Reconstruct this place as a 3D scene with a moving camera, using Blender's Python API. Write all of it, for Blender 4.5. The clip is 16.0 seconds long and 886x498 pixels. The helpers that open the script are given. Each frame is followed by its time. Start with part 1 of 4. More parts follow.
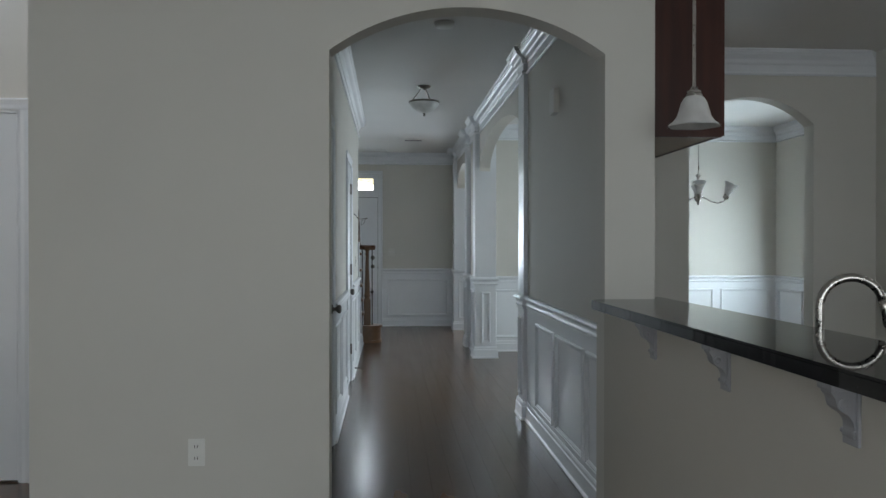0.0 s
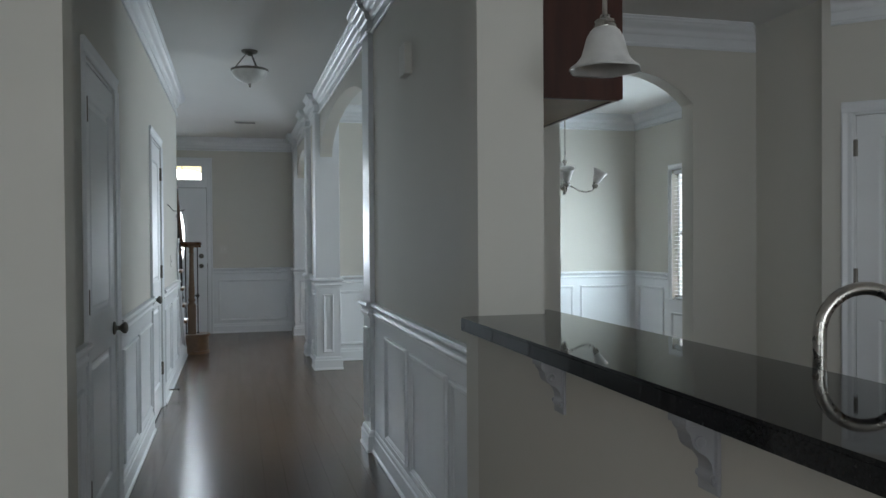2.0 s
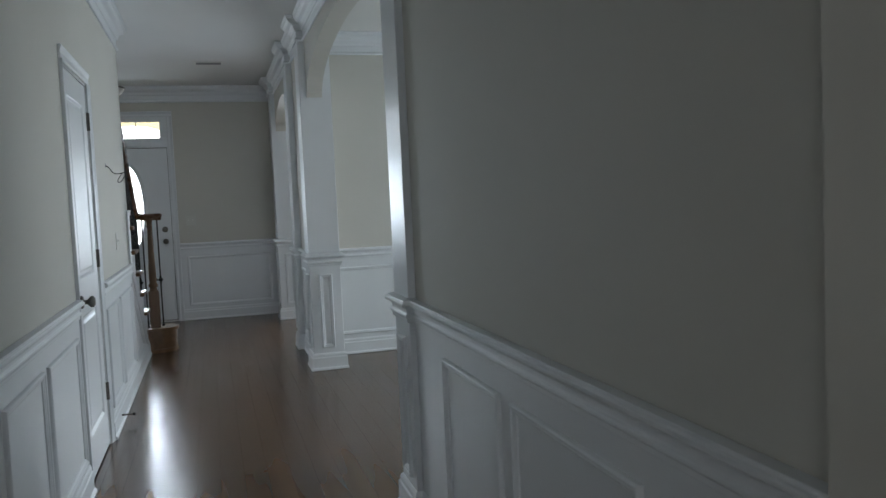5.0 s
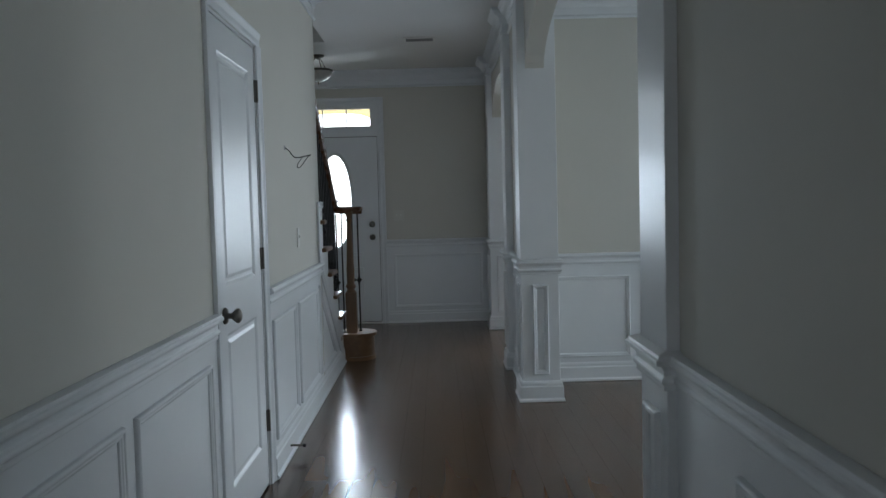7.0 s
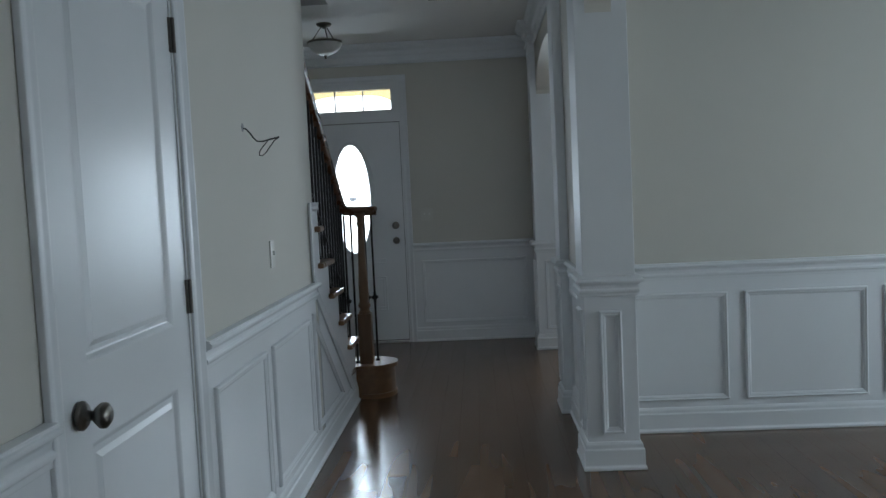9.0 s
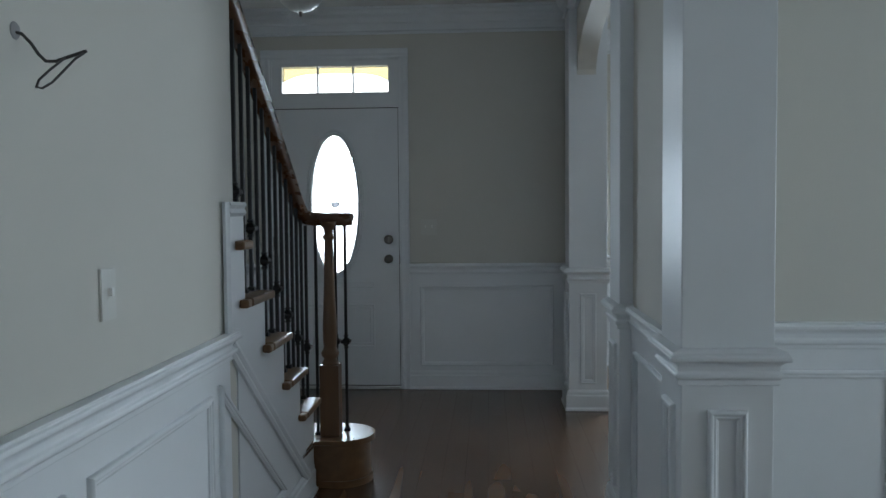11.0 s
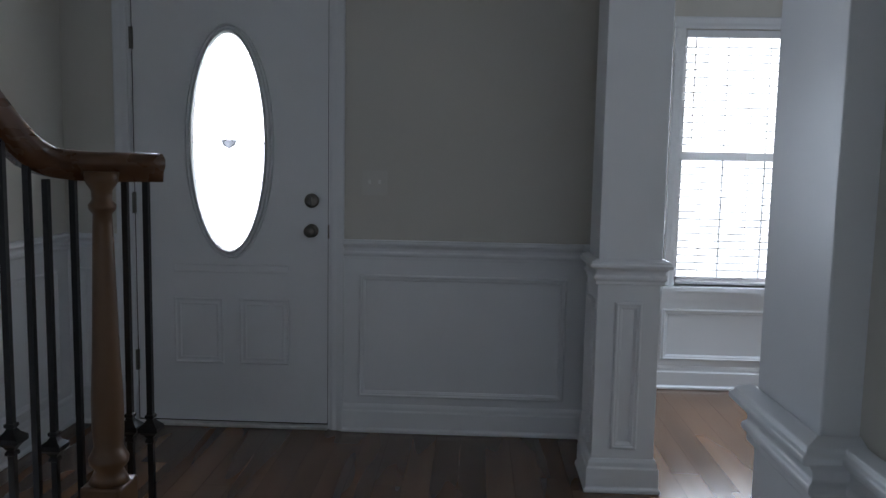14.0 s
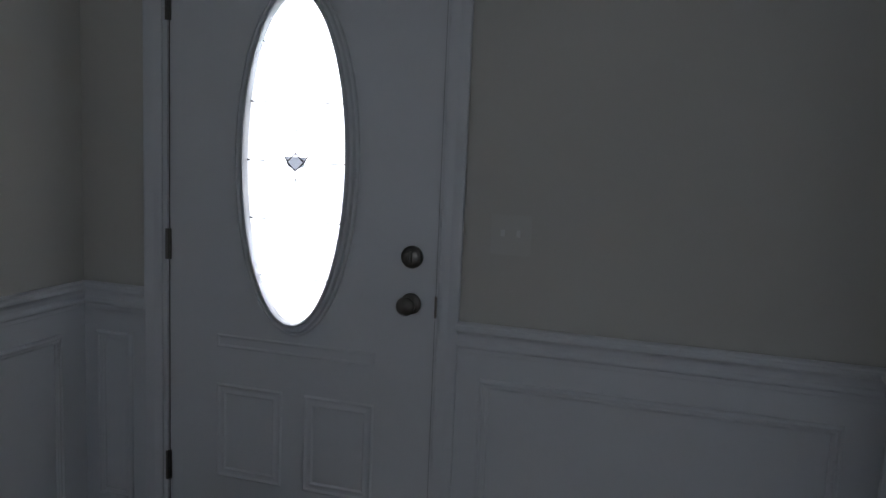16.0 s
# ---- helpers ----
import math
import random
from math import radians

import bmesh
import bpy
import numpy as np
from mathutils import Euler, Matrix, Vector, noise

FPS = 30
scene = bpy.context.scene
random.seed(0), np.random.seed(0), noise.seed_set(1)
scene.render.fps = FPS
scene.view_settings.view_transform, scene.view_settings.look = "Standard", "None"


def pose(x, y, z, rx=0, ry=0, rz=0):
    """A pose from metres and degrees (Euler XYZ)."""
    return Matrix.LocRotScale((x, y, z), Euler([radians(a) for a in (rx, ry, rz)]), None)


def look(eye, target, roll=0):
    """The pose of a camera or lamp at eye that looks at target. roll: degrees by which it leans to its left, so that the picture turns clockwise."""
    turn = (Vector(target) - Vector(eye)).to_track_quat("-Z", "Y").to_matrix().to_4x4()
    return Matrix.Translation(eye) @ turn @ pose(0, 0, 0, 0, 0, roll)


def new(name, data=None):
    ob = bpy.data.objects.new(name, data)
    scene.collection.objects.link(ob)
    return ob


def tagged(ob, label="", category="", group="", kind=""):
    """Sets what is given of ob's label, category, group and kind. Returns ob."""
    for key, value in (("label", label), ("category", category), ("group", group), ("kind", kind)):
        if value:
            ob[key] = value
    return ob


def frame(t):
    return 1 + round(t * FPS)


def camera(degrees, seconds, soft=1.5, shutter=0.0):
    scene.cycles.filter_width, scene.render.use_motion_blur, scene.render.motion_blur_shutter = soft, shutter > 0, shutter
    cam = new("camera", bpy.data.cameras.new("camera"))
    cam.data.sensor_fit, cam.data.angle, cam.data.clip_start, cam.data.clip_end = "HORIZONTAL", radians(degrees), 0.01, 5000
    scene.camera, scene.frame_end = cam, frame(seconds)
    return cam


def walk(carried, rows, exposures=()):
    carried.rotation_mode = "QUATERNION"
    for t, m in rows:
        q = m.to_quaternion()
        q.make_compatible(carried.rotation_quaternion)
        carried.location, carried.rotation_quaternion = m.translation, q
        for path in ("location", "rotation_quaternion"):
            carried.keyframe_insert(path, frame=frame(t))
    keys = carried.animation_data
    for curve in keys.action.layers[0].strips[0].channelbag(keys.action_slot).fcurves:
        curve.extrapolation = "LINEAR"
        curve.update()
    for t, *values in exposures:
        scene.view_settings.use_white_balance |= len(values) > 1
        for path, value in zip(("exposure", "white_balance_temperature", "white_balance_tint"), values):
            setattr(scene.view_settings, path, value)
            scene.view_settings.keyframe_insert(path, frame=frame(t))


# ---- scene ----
cam = camera(57.7, 16.0)
PATH = [
    (0, (0.073, -2.809, 1.31), (0.205, -0.813, 1.298), -0.0),
    (0.5, (0.04, -2.582, 1.321), (0.427, -0.62, 1.301), -2.2),
    (1, (0.129, -2.359, 1.29), (0.663, -0.432, 1.266), -0.7),
    (1.5, (0.257, -2.064, 1.318), (0.718, -0.118, 1.294), 0.2),
    (2, (0.272, -1.774, 1.312), (0.771, 0.163, 1.287), -0.4),
    (2.5, (0.291, -1.484, 1.314), (0.901, 0.419, 1.252), -1.0),
    (3, (0.369, -1.087, 1.316), (0.774, 0.872, 1.282), 0.2),
    (3.5, (0.366, -0.793, 1.297), (0.745, 1.168, 1.205), -0.5),
    (4, (0.325, -0.588, 1.319), (0.883, 1.331, 1.252), -3.4),
    (4.2, (0.325, -0.431, 1.331), (0.888, 1.485, 1.234), -3.0),
    (6.3, (0.448, 0.685, 1.306), (0.854, 2.639, 1.179), -0.4),
    (6.5, (0.487, 0.863, 1.305), (0.722, 2.846, 1.199), -0.7),
    (7, (0.518, 1.193, 1.299), (0.53, 3.19, 1.187), -1.5),
    (7.5, (0.467, 1.493, 1.321), (0.656, 3.483, 1.242), -5.3),
    (8, (0.509, 1.855, 1.294), (0.567, 3.853, 1.212), -3.9),
    (8.2, (0.571, 1.99, 1.324), (0.507, 3.987, 1.242), -3.4),
    (10.3, (0.545, 3.614, 1.322), (0.446, 5.602, 1.13), -2.5),
    (10.5, (0.515, 3.776, 1.312), (0.521, 5.771, 1.16), -2.4),
    (11, (0.536, 4.191, 1.3), (0.421, 6.185, 1.206), -0.5),
    (11.5, (0.52, 4.546, 1.294), (0.424, 6.537, 1.13), -0.2),
    (12, (0.489, 4.864, 1.326), (0.533, 6.853, 1.123), -1.6),
    (12.5, (0.544, 5.262, 1.303), (0.426, 7.245, 1.077), -1.2),
    (13, (0.549, 5.592, 1.301), (0.39, 7.566, 1.025), -1.7),
    (13.5, (0.525, 5.921, 1.311), (0.484, 7.906, 1.068), -2.7),
    (14, (0.57, 6.298, 1.291), (0.49, 8.284, 1.074), 1.1),
    (14.5, (0.584, 6.662, 1.294), (0.407, 8.644, 1.092), -0.1),
    (15, (0.623, 7.057, 1.376), (0.402, 9.036, 1.191), -0.7),
    (15.5, (0.741, 7.516, 1.387), (0.296, 9.452, 1.157), 1.7),
    (16, (0.569, 7.797, 1.439), (-0.004, 9.695, 1.174), 2.5),
]
EXPOSURE = [(0, 0.50, 6600, 10), (1.5, 0.50, 6600, 10), (3.5, 0.36, 6650, 10.5), (4.2, 0.34, 6650, 10.5), (6.3, 0.02, 6500, 10), (7, -0.18, 6450, 10), (8, -0.32, 6350, 9.5), (10.5, -0.12, 6250, 7.5), (11.5, -0.06, 6250, 8.5),
            (12.5, 0.14, 6350, 11), (13, 0.12, 6350, 14), (13.5, 0.05, 6350, 16), (14, -0.18, 6350, 16), (15, -0.22, 6350, 17), (15.5, -0.08, 6350, 16), (16, -0.40, 6350, 17)]
walk(cam, [(t, look(eye, target, roll)) for t, eye, target, roll in PATH], EXPOSURE)

# ---- light ----
world = bpy.data.worlds.new("sky")
scene.world = world
world.use_nodes = True
wn = world.node_tree
sky = wn.nodes.new("ShaderNodeTexSky")
sky.sky_type, sky.sun_disc = "NISHITA", False
sky.sun_elevation, sky.sun_rotation = radians(42), radians(270)
wn.nodes["Background"].inputs[1].default_value = 0.12
wn.links.new(sky.outputs[0], wn.nodes["Background"].inputs[0])
sun_data = bpy.data.lights.new("sun", "SUN")
sun_data.energy, sun_data.angle, sun_data.color = 2.0, radians(0.6), (1.0, 0.95, 0.88)
sun = new("sun", sun_data)
sun.matrix_world = pose(0, 0, 12, 0, -48, 0)


def window_light(name, m, w, h, watts, colour=(0.92, 0.97, 1.0), spread=180):
    """Sky light that enters by an opening; the lamp sends along its own -z."""
    d = bpy.data.lights.new(name, "AREA")
    d.shape, d.size, d.size_y, d.energy, d.color = "RECTANGLE", w, h, watts, colour
    d.spread = radians(spread)
    ob = new(name, d)
    ob.matrix_world = m
    return ob


COOL, MILD, LEAFY = (0.71, 0.86, 1.0), (0.82, 0.92, 1.0), (0.71, 0.88, 0.98)
window_light("light_front_door", pose(-0.588, 10.055, 1.36, -90, 0, 0), 0.27, 0.86, 9.0, COOL, 82)
window_light("light_transom", pose(-0.575, 9.99, 2.26, -80, 0, 0), 0.74, 0.16, 2.5, COOL, 120)
window_light("light_front_room", pose(2.10, 10.70, 1.33, -72, 0, 0), 0.74, 1.15, 42, COOL)
# Second front lamp is extra light, at an added window out of view.
window_light("light_front_room", pose(3.60, 10.70, 1.33, -72, 0, 0), 0.78, 1.15, 15, COOL)
window_light("light_dining_room", pose(4.78, 5.64, 1.14, 0, 87, 0), 0.92, 0.84, 32, LEAFY)
# Second dining lamp evens the back wall; its window is added, out of view.
window_light("light_dining_room", pose(4.78, 4.25, 1.20, 0, 87, 0), 1.00, 0.84, 6, LEAFY)
window_light("light_rear_window", pose(0.8, -6.6, 1.45, 70, 0, 0), 3.2, 1.7, 34, MILD)
window_light("light_side_window", pose(-3.5, -5.3, 1.45, 0, -70, 0), 1.8, 2.0, 17, MILD)
# Kitchen fill lamp, added before an unseen opening.
window_light("light_kitchen_fill", pose(4.80, -0.9, 1.6, 0, 70, 0), 1.1, 1.6, 6, MILD)


# ---- materials ----
def material(name, colour, rough=0.5, metal=0.0, vary=0.06, scale=6.0, bump=0.0, bump_scale=250.0, stretch=(1, 1, 1), spec=0.5, dirt=0.0):
    """A surface with variation at two scales and fine relief, at real size."""
    m = bpy.data.materials.new(name)
    m.use_nodes = True
    n, l = m.node_tree.nodes, m.node_tree.links
    b = n["Principled BSDF"]
    b.inputs["Metallic"].default_value = metal
    b.inputs["Specular IOR Level"].default_value = spec
    geo = n.new("ShaderNodeNewGeometry")
    mp = n.new("ShaderNodeMapping")
    mp.inputs["Scale"].default_value = stretch
    l.new(geo.outputs["Position"], mp.inputs[0])
    big = n.new("ShaderNodeTexNoise")
    big.inputs["Scale"].default_value, big.inputs["Detail"].default_value = scale, 4
    l.new(mp.outputs[0], big.inputs[0])
    ramp = n.new("ShaderNodeMapRange")
    ramp.inputs[1].default_value, ramp.inputs[2].default_value = 0.3, 0.7
    ramp.inputs[3].default_value, ramp.inputs[4].default_value = 1 - vary - dirt, 1 + vary
    l.new(big.outputs[0], ramp.inputs[0])
    mul = n.new("ShaderNodeVectorMath")
    mul.operation = "SCALE"
    mul.inputs[0].default_value = colour
    l.new(ramp.outputs[0], mul.inputs["Scale"])
    l.new(mul.outputs[0], b.inputs["Base Color"])
    rr = n.new("ShaderNodeMapRange")
    rr.inputs[3].default_value, rr.inputs[4].default_value = max(0.02, rough * 0.85), min(1, rough * 1.15)
    l.new(big.outputs[0], rr.inputs[0])
    l.new(rr.outputs[0], b.inputs["Roughness"])
    if bump:
        fine = n.new("ShaderNodeTexNoise")
        fine.inputs["Scale"].default_value, fine.inputs["Detail"].default_value = bump_scale, 3
        l.new(mp.outputs[0], fine.inputs[0])
        bp = n.new("ShaderNodeBump")
        bp.inputs["Strength"].default_value, bp.inputs["Distance"].default_value = bump, 0.002
        l.new(fine.outputs[0], bp.inputs["Height"])
        l.new(bp.outputs[0], b.inputs["Normal"])
    return m


def wood(name, dark, light, rough, grain=(9, 0.7, 9), fleck=0.035, detail=3.0, gloss=0.5):
    """Wood with grain along y, that differs from piece to piece."""
    m = bpy.data.materials.new(name)
    m.use_nodes = True
    n, l = m.node_tree.nodes, m.node_tree.links
    b = n["Principled BSDF"]
    b.inputs["Specular IOR Level"].default_value = gloss
    geo, info = n.new("ShaderNodeNewGeometry"), n.new("ShaderNodeObjectInfo")
    add = n.new("ShaderNodeMath")
    add.operation = "ADD"
    l.new(geo.outputs["Random Per Island"], add.inputs[0])
    l.new(info.outputs["Random"], add.inputs[1])
    fr = n.new("ShaderNodeMath")
    fr.operation = "FRACT"
    l.new(add.outputs[0], fr.inputs[0])
    shift = n.new("ShaderNodeVectorMath")
    shift.operation = "MULTIPLY_ADD"
    shift.inputs[1].default_value = grain
    l.new(geo.outputs["Position"], shift.inputs[0])
    sc = n.new("ShaderNodeVectorMath")
    sc.operation = "SCALE"
    sc.inputs[0].default_value = (37, 91, 53)
    l.new(fr.outputs[0], sc.inputs["Scale"])
    l.new(sc.outputs[0], shift.inputs[2])
    ns = n.new("ShaderNodeTexNoise")
    ns.inputs["Scale"].default_value, ns.inputs["Detail"].default_value, ns.inputs["Distortion"].default_value = 1.6, detail, 0.0
    l.new(shift.outputs[0], ns.inputs[0])
    fine = n.new("ShaderNodeTexNoise")
    fine.inputs["Scale"].default_value, fine.inputs["Detail"].default_value = 22.0, 5
    l.new(shift.outputs[0], fine.inputs[0])
    mix = n.new("ShaderNodeMath")
    mix.operation = "MULTIPLY_ADD"
    mix.inputs[1].default_value = fleck
    l.new(fine.outputs[0], mix.inputs[0])
    l.new(ns.outputs[0], mix.inputs[2])
    tone = n.new("ShaderNodeMath")
    tone.operation = "MULTIPLY_ADD"
    tone.inputs[1].default_value = 0.17
    l.new(fr.outputs[0], tone.inputs[0])
    l.new(mix.outputs[0], tone.inputs[2])
    cr = n.new("ShaderNodeValToRGB")
    cr.color_ramp.elements[0].position, cr.color_ramp.elements[1].position = 0.25, 1.05
    cr.color_ramp.elements[0].color, cr.color_ramp.elements[1].color = (*dark, 1), (*light, 1)
    l.new(tone.outputs[0], cr.inputs[0])
    l.new(cr.outputs[0], b.inputs["Base Color"])
    rr = n.new("ShaderNodeMapRange")
    rr.inputs[3].default_value, rr.inputs[4].default_value = rough * 0.8, rough * 1.25
    l.new(ns.outputs[0], rr.inputs[0])
    l.new(rr.outputs[0], b.inputs["Roughness"])
    return m


def clear_glass(name, tint=(1, 1, 1), gloss=0.08):
    m = bpy.data.materials.new(name)
    m.use_nodes = True
    n, l = m.node_tree.nodes, m.node_tree.links
    n.remove(n["Principled BSDF"])
    t, g, mx = n.new("ShaderNodeBsdfTransparent"), n.new("ShaderNodeBsdfGlossy"), n.new("ShaderNodeMixShader")
    t.inputs[0].default_value = (*tint, 1)
    g.inputs["Roughness"].default_value = 0.03
    mx.inputs[0].default_value = gloss
    l.new(t.outputs[0], mx.inputs[1])
    l.new(g.outputs[0], mx.inputs[2])
    l.new(mx.outputs[0], n["Material Output"].inputs[0])
    return m


def glow(name, colour, strength):
    m = bpy.data.materials.new(name)
    m.use_nodes = True
    n, l = m.node_tree.nodes, m.node_tree.links
    n.remove(n["Principled BSDF"])
    e = n.new("ShaderNodeEmission")
    e.inputs[0].default_value, e.inputs[1].default_value = (*colour, 1), strength
    l.new(e.outputs[0], n["Material Output"].inputs[0])
    return m


def slat_vinyl(name, colour):
    """Thin white vinyl that lets some daylight through."""
    m = bpy.data.materials.new(name)
    m.use_nodes = True
    n, l = m.node_tree.nodes, m.node_tree.links
    t, mx = n.new("ShaderNodeBsdfTranslucent"), n.new("ShaderNodeMixShader")
    n["Principled BSDF"].inputs["Base Color"].default_value = (*colour, 1)
    n["Principled BSDF"].inputs["Roughness"].default_value = 0.4
    t.inputs[0].default_value = (*colour, 1)
    mx.inputs[0].default_value = 0.45
    l.new(n["Principled BSDF"].outputs[0], mx.inputs[1])
    l.new(t.outputs[0], mx.inputs[2])
    l.new(mx.outputs[0], n["Material Output"].inputs[0])
    return m


VINYL = slat_vinyl("white_vinyl_slat", (0.86, 0.87, 0.88))
WALL = material("wall_paint", (0.604, 0.589, 0.545), 0.75, vary=0.025, scale=1.3, bump=0.12, bump_scale=420)
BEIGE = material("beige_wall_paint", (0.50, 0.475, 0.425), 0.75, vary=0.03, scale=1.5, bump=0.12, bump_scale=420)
WHITE = material("white_semigloss_paint", (0.74, 0.763, 0.79), 0.33, vary=0.02, scale=3, bump=0.04, bump_scale=60)
CEIL = material("ceiling_paint", (0.70, 0.70, 0.69), 0.9, vary=0.03, scale=1.0, bump=0.25, bump_scale=160)
FLOOR = wood("laminate_floor", (0.080, 0.042, 0.022), (0.180, 0.096, 0.050), 0.205, (5, 0.5, 5), fleck=0.0, detail=1.0, gloss=0.7)
SUB = material("floor_joint", (0.015, 0.009, 0.006), 0.8)
OAK = wood("stained_oak", (0.125, 0.062, 0.026), (0.235, 0.124, 0.055), 0.30, (14, 2, 14))
# Darker copy of the oak: the handrail's shade is in its colour.
RAIL_OAK = wood("shaded_oak_rail", (0.085, 0.036, 0.016), (0.165, 0.078, 0.036), 0.27, (14, 2, 14))
POST_OAK = wood("upright_oak", (0.120, 0.060, 0.027), (0.190, 0.100, 0.046), 0.33, (16, 16, 1.2))
CHERRY = wood("cherry_cabinet", (0.022, 0.006, 0.004), (0.075, 0.020, 0.012), 0.35, (12, 12, 1.2))
TAN = material("unfinished_ply", (0.30, 0.235, 0.17), 0.6, vary=0.08, scale=8)
GRANITE = material("black_granite", (0.012, 0.012, 0.013), 0.03, vary=0.5, scale=170, spec=0.2)
IRON = material("black_iron", (0.012, 0.011, 0.011), 0.42, 0.3, vary=0.2, scale=40)
NICKEL = material("brushed_nickel", (0.42, 0.40, 0.37), 0.28, 1.0, vary=0.08, scale=60)
BRONZE = material("dark_pewter", (0.17, 0.16, 0.145), 0.30, 1.0, vary=0.1, scale=60)
FROST = material("frosted_glass", (0.58, 0.58, 0.57), 0.35, vary=0.12, scale=14)
PLASTIC = material("white_plastic", (0.74, 0.74, 0.71), 0.4, vary=0.02)
ALMOND = material("almond_plastic", (0.62, 0.61, 0.57), 0.45, vary=0.02)
GREY = material("dull_grey", (0.26, 0.26, 0.265), 0.5, vary=0.03)
# Bracket grey is darkened to carry the shade on the near faces.
BRACKET = material("shaded_bracket_grey", (0.30, 0.30, 0.312), 0.5, vary=0.04, scale=20)
ALUMINIUM = material("worn_aluminium", (0.62, 0.62, 0.62), 0.45, 0.25, vary=0.12, scale=30)
DARK = material("dark_gap", (0.02, 0.02, 0.022), 0.8)
WIRE = material("bare_cable", (0.05, 0.047, 0.042), 0.5)
LEAD = material("lead_came", (0.10, 0.10, 0.105), 0.5, 0.6)
GLASS = clear_glass("window_glass")
GREYGLASS = clear_glass("smoked_bevel", (0.40, 0.41, 0.43), 0.02)
REAR_GLOW = glow("dim_rear_glow", (0.88, 0.95, 1.0), 2.0)
DAY = glow("daylight_distance", (0.90, 0.96, 1.0), 5.0)
SKY = glow("bright_sky", (0.93, 0.97, 1.0), 6.0)
AMBER = clear_glass("amber_tint", (0.56, 0.51, 0.37), 0.03)


# ---- mesh helpers ----
def part(name, bm, mat, parent=None, label="", smooth=False):
    bmesh.ops.recalc_face_normals(bm, faces=bm.faces)
    me = bpy.data.meshes.new(name)
    bm.to_mesh(me)
    bm.free()
    me.materials.append(mat)
    if smooth:
        for p in me.polygons:
            p.use_smooth = True
    ob = new(name, me)
    if parent is not None:
        ob.parent = parent
    if label:
        tagged(ob, label)
    return ob


def box(bm, x0, x1, y0, y1, z0, z1, bev=0.0):
    m = Matrix.Translation(((x0 + x1) / 2, (y0 + y1) / 2, (z0 + z1) / 2)) @ Matrix.Diagonal((abs(x1 - x0), abs(y1 - y0), abs(z1 - z0), 1))
    g = bmesh.ops.create_cube(bm, size=1, matrix=m)
    if bev:
        edges = list({e for v in g["verts"] for e in v.link_edges})
        bmesh.ops.bevel(bm, geom=edges, offset=bev, segments=2, affect="EDGES", profile=0.5)
    return bm


def cube(x0, x1, y0, y1, z0, z1, bev=0.0):
    return box(bmesh.new(), x0, x1, y0, y1, z0, z1, bev)


def prism(bm, P, outline, n0, n1):
    """A plate of that outline (u, v) between two depths."""
    a = [bm.verts.new(P(u, v, n0)) for u, v in outline]
    b = [bm.verts.new(P(u, v, n1)) for u, v in outline]
    k = len(a)
    bm.faces.new(a)
    bm.faces.new(b[::-1])
    for i in range(k):
        bm.faces.new((a[i], a[(i + 1) % k], b[(i + 1) % k], b[i]))
    return bm


def molding(bm, P, u0, u1, prof, m0=0.0, m1=0.0):
    """A moulding of the profile (depth, height) along u, with mitred ends."""
    a = [bm.verts.new(P(u0 + m0 * d, v, d)) for d, v in prof]
    b = [bm.verts.new(P(u1 + m1 * d, v, d)) for d, v in prof]
    k = len(a)
    bm.faces.new(a)
    bm.faces.new(b[::-1])
    for i in range(k):
        bm.faces.new((a[i], a[(i + 1) % k], b[(i + 1) % k], b[i]))
    return bm


def offset(outline, d):
    """The outline moved inwards by d (counter-clockwise, convex)."""
    k, out = len(outline), []
    for i in range(k):
        p, q, r = (Vector(outline[(i + j) % k]) for j in (-1, 0, 1))
        e, f = (q - p).normalized(), (r - q).normalized()
        ne, nf = Vector((-e.y, e.x)), Vector((-f.y, f.x))
        s = (ne + nf) / (1 + ne.dot(nf))
        out.append((q.x + s.x * d, q.y + s.y * d))
    return out


def panel_frame(bm, P, outline, prof=None, base=0.0):
    """A ring of moulding laid on a wall."""
    loops = [[bm.verts.new(P(u, v, base + h)) for u, v in offset(outline, a)] for a, h in prof or FRAME]
    k = len(outline)
    for a, b in zip(loops, loops[1:]):
        for i in range(k):
            bm.faces.new((a[i], a[(i + 1) % k], b[(i + 1) % k], b[i]))
    return bm


def rect(u0, u1, v0, v1):
    return [(u0, v0), (u1, v0), (u1, v1), (u0, v1)]


def ring(bm, x0, x1, y0, y1, prof):
    """A moulding right round a square post: (outwards, z)."""
    loops = [[bm.verts.new(p) for p in ((x0 - d, y0 - d, z), (x1 + d, y0 - d, z), (x1 + d, y1 + d, z), (x0 - d, y1 + d, z))] for d, z in prof]
    for a, b in zip(loops, loops[1:] + loops[:1]):
        for i in range(4):
            bm.faces.new((a[i], a[(i + 1) % 4], b[(i + 1) % 4], b[i]))
    return bm


def lathe(bm, prof, at=(0, 0, 0), seg=24, m=None):
    """Turned about z: (radius, z)."""
    m = m or Matrix.Translation(at)
    loops = []
    for r, z in prof:
        loops.append([bm.verts.new(m @ Vector((r * math.cos(2 * math.pi * i / seg), r * math.sin(2 * math.pi * i / seg), z))) for i in range(seg)])
    for a, b in zip(loops, loops[1:]):
        for i in range(seg):
            bm.faces.new((a[i], a[(i + 1) % seg], b[(i + 1) % seg], b[i]))
    if prof[0][0] > 1e-4:
        bm.faces.new(loops[0][::-1])
    if prof[-1][0] > 1e-4:
        bm.faces.new(loops[-1])
    return bm


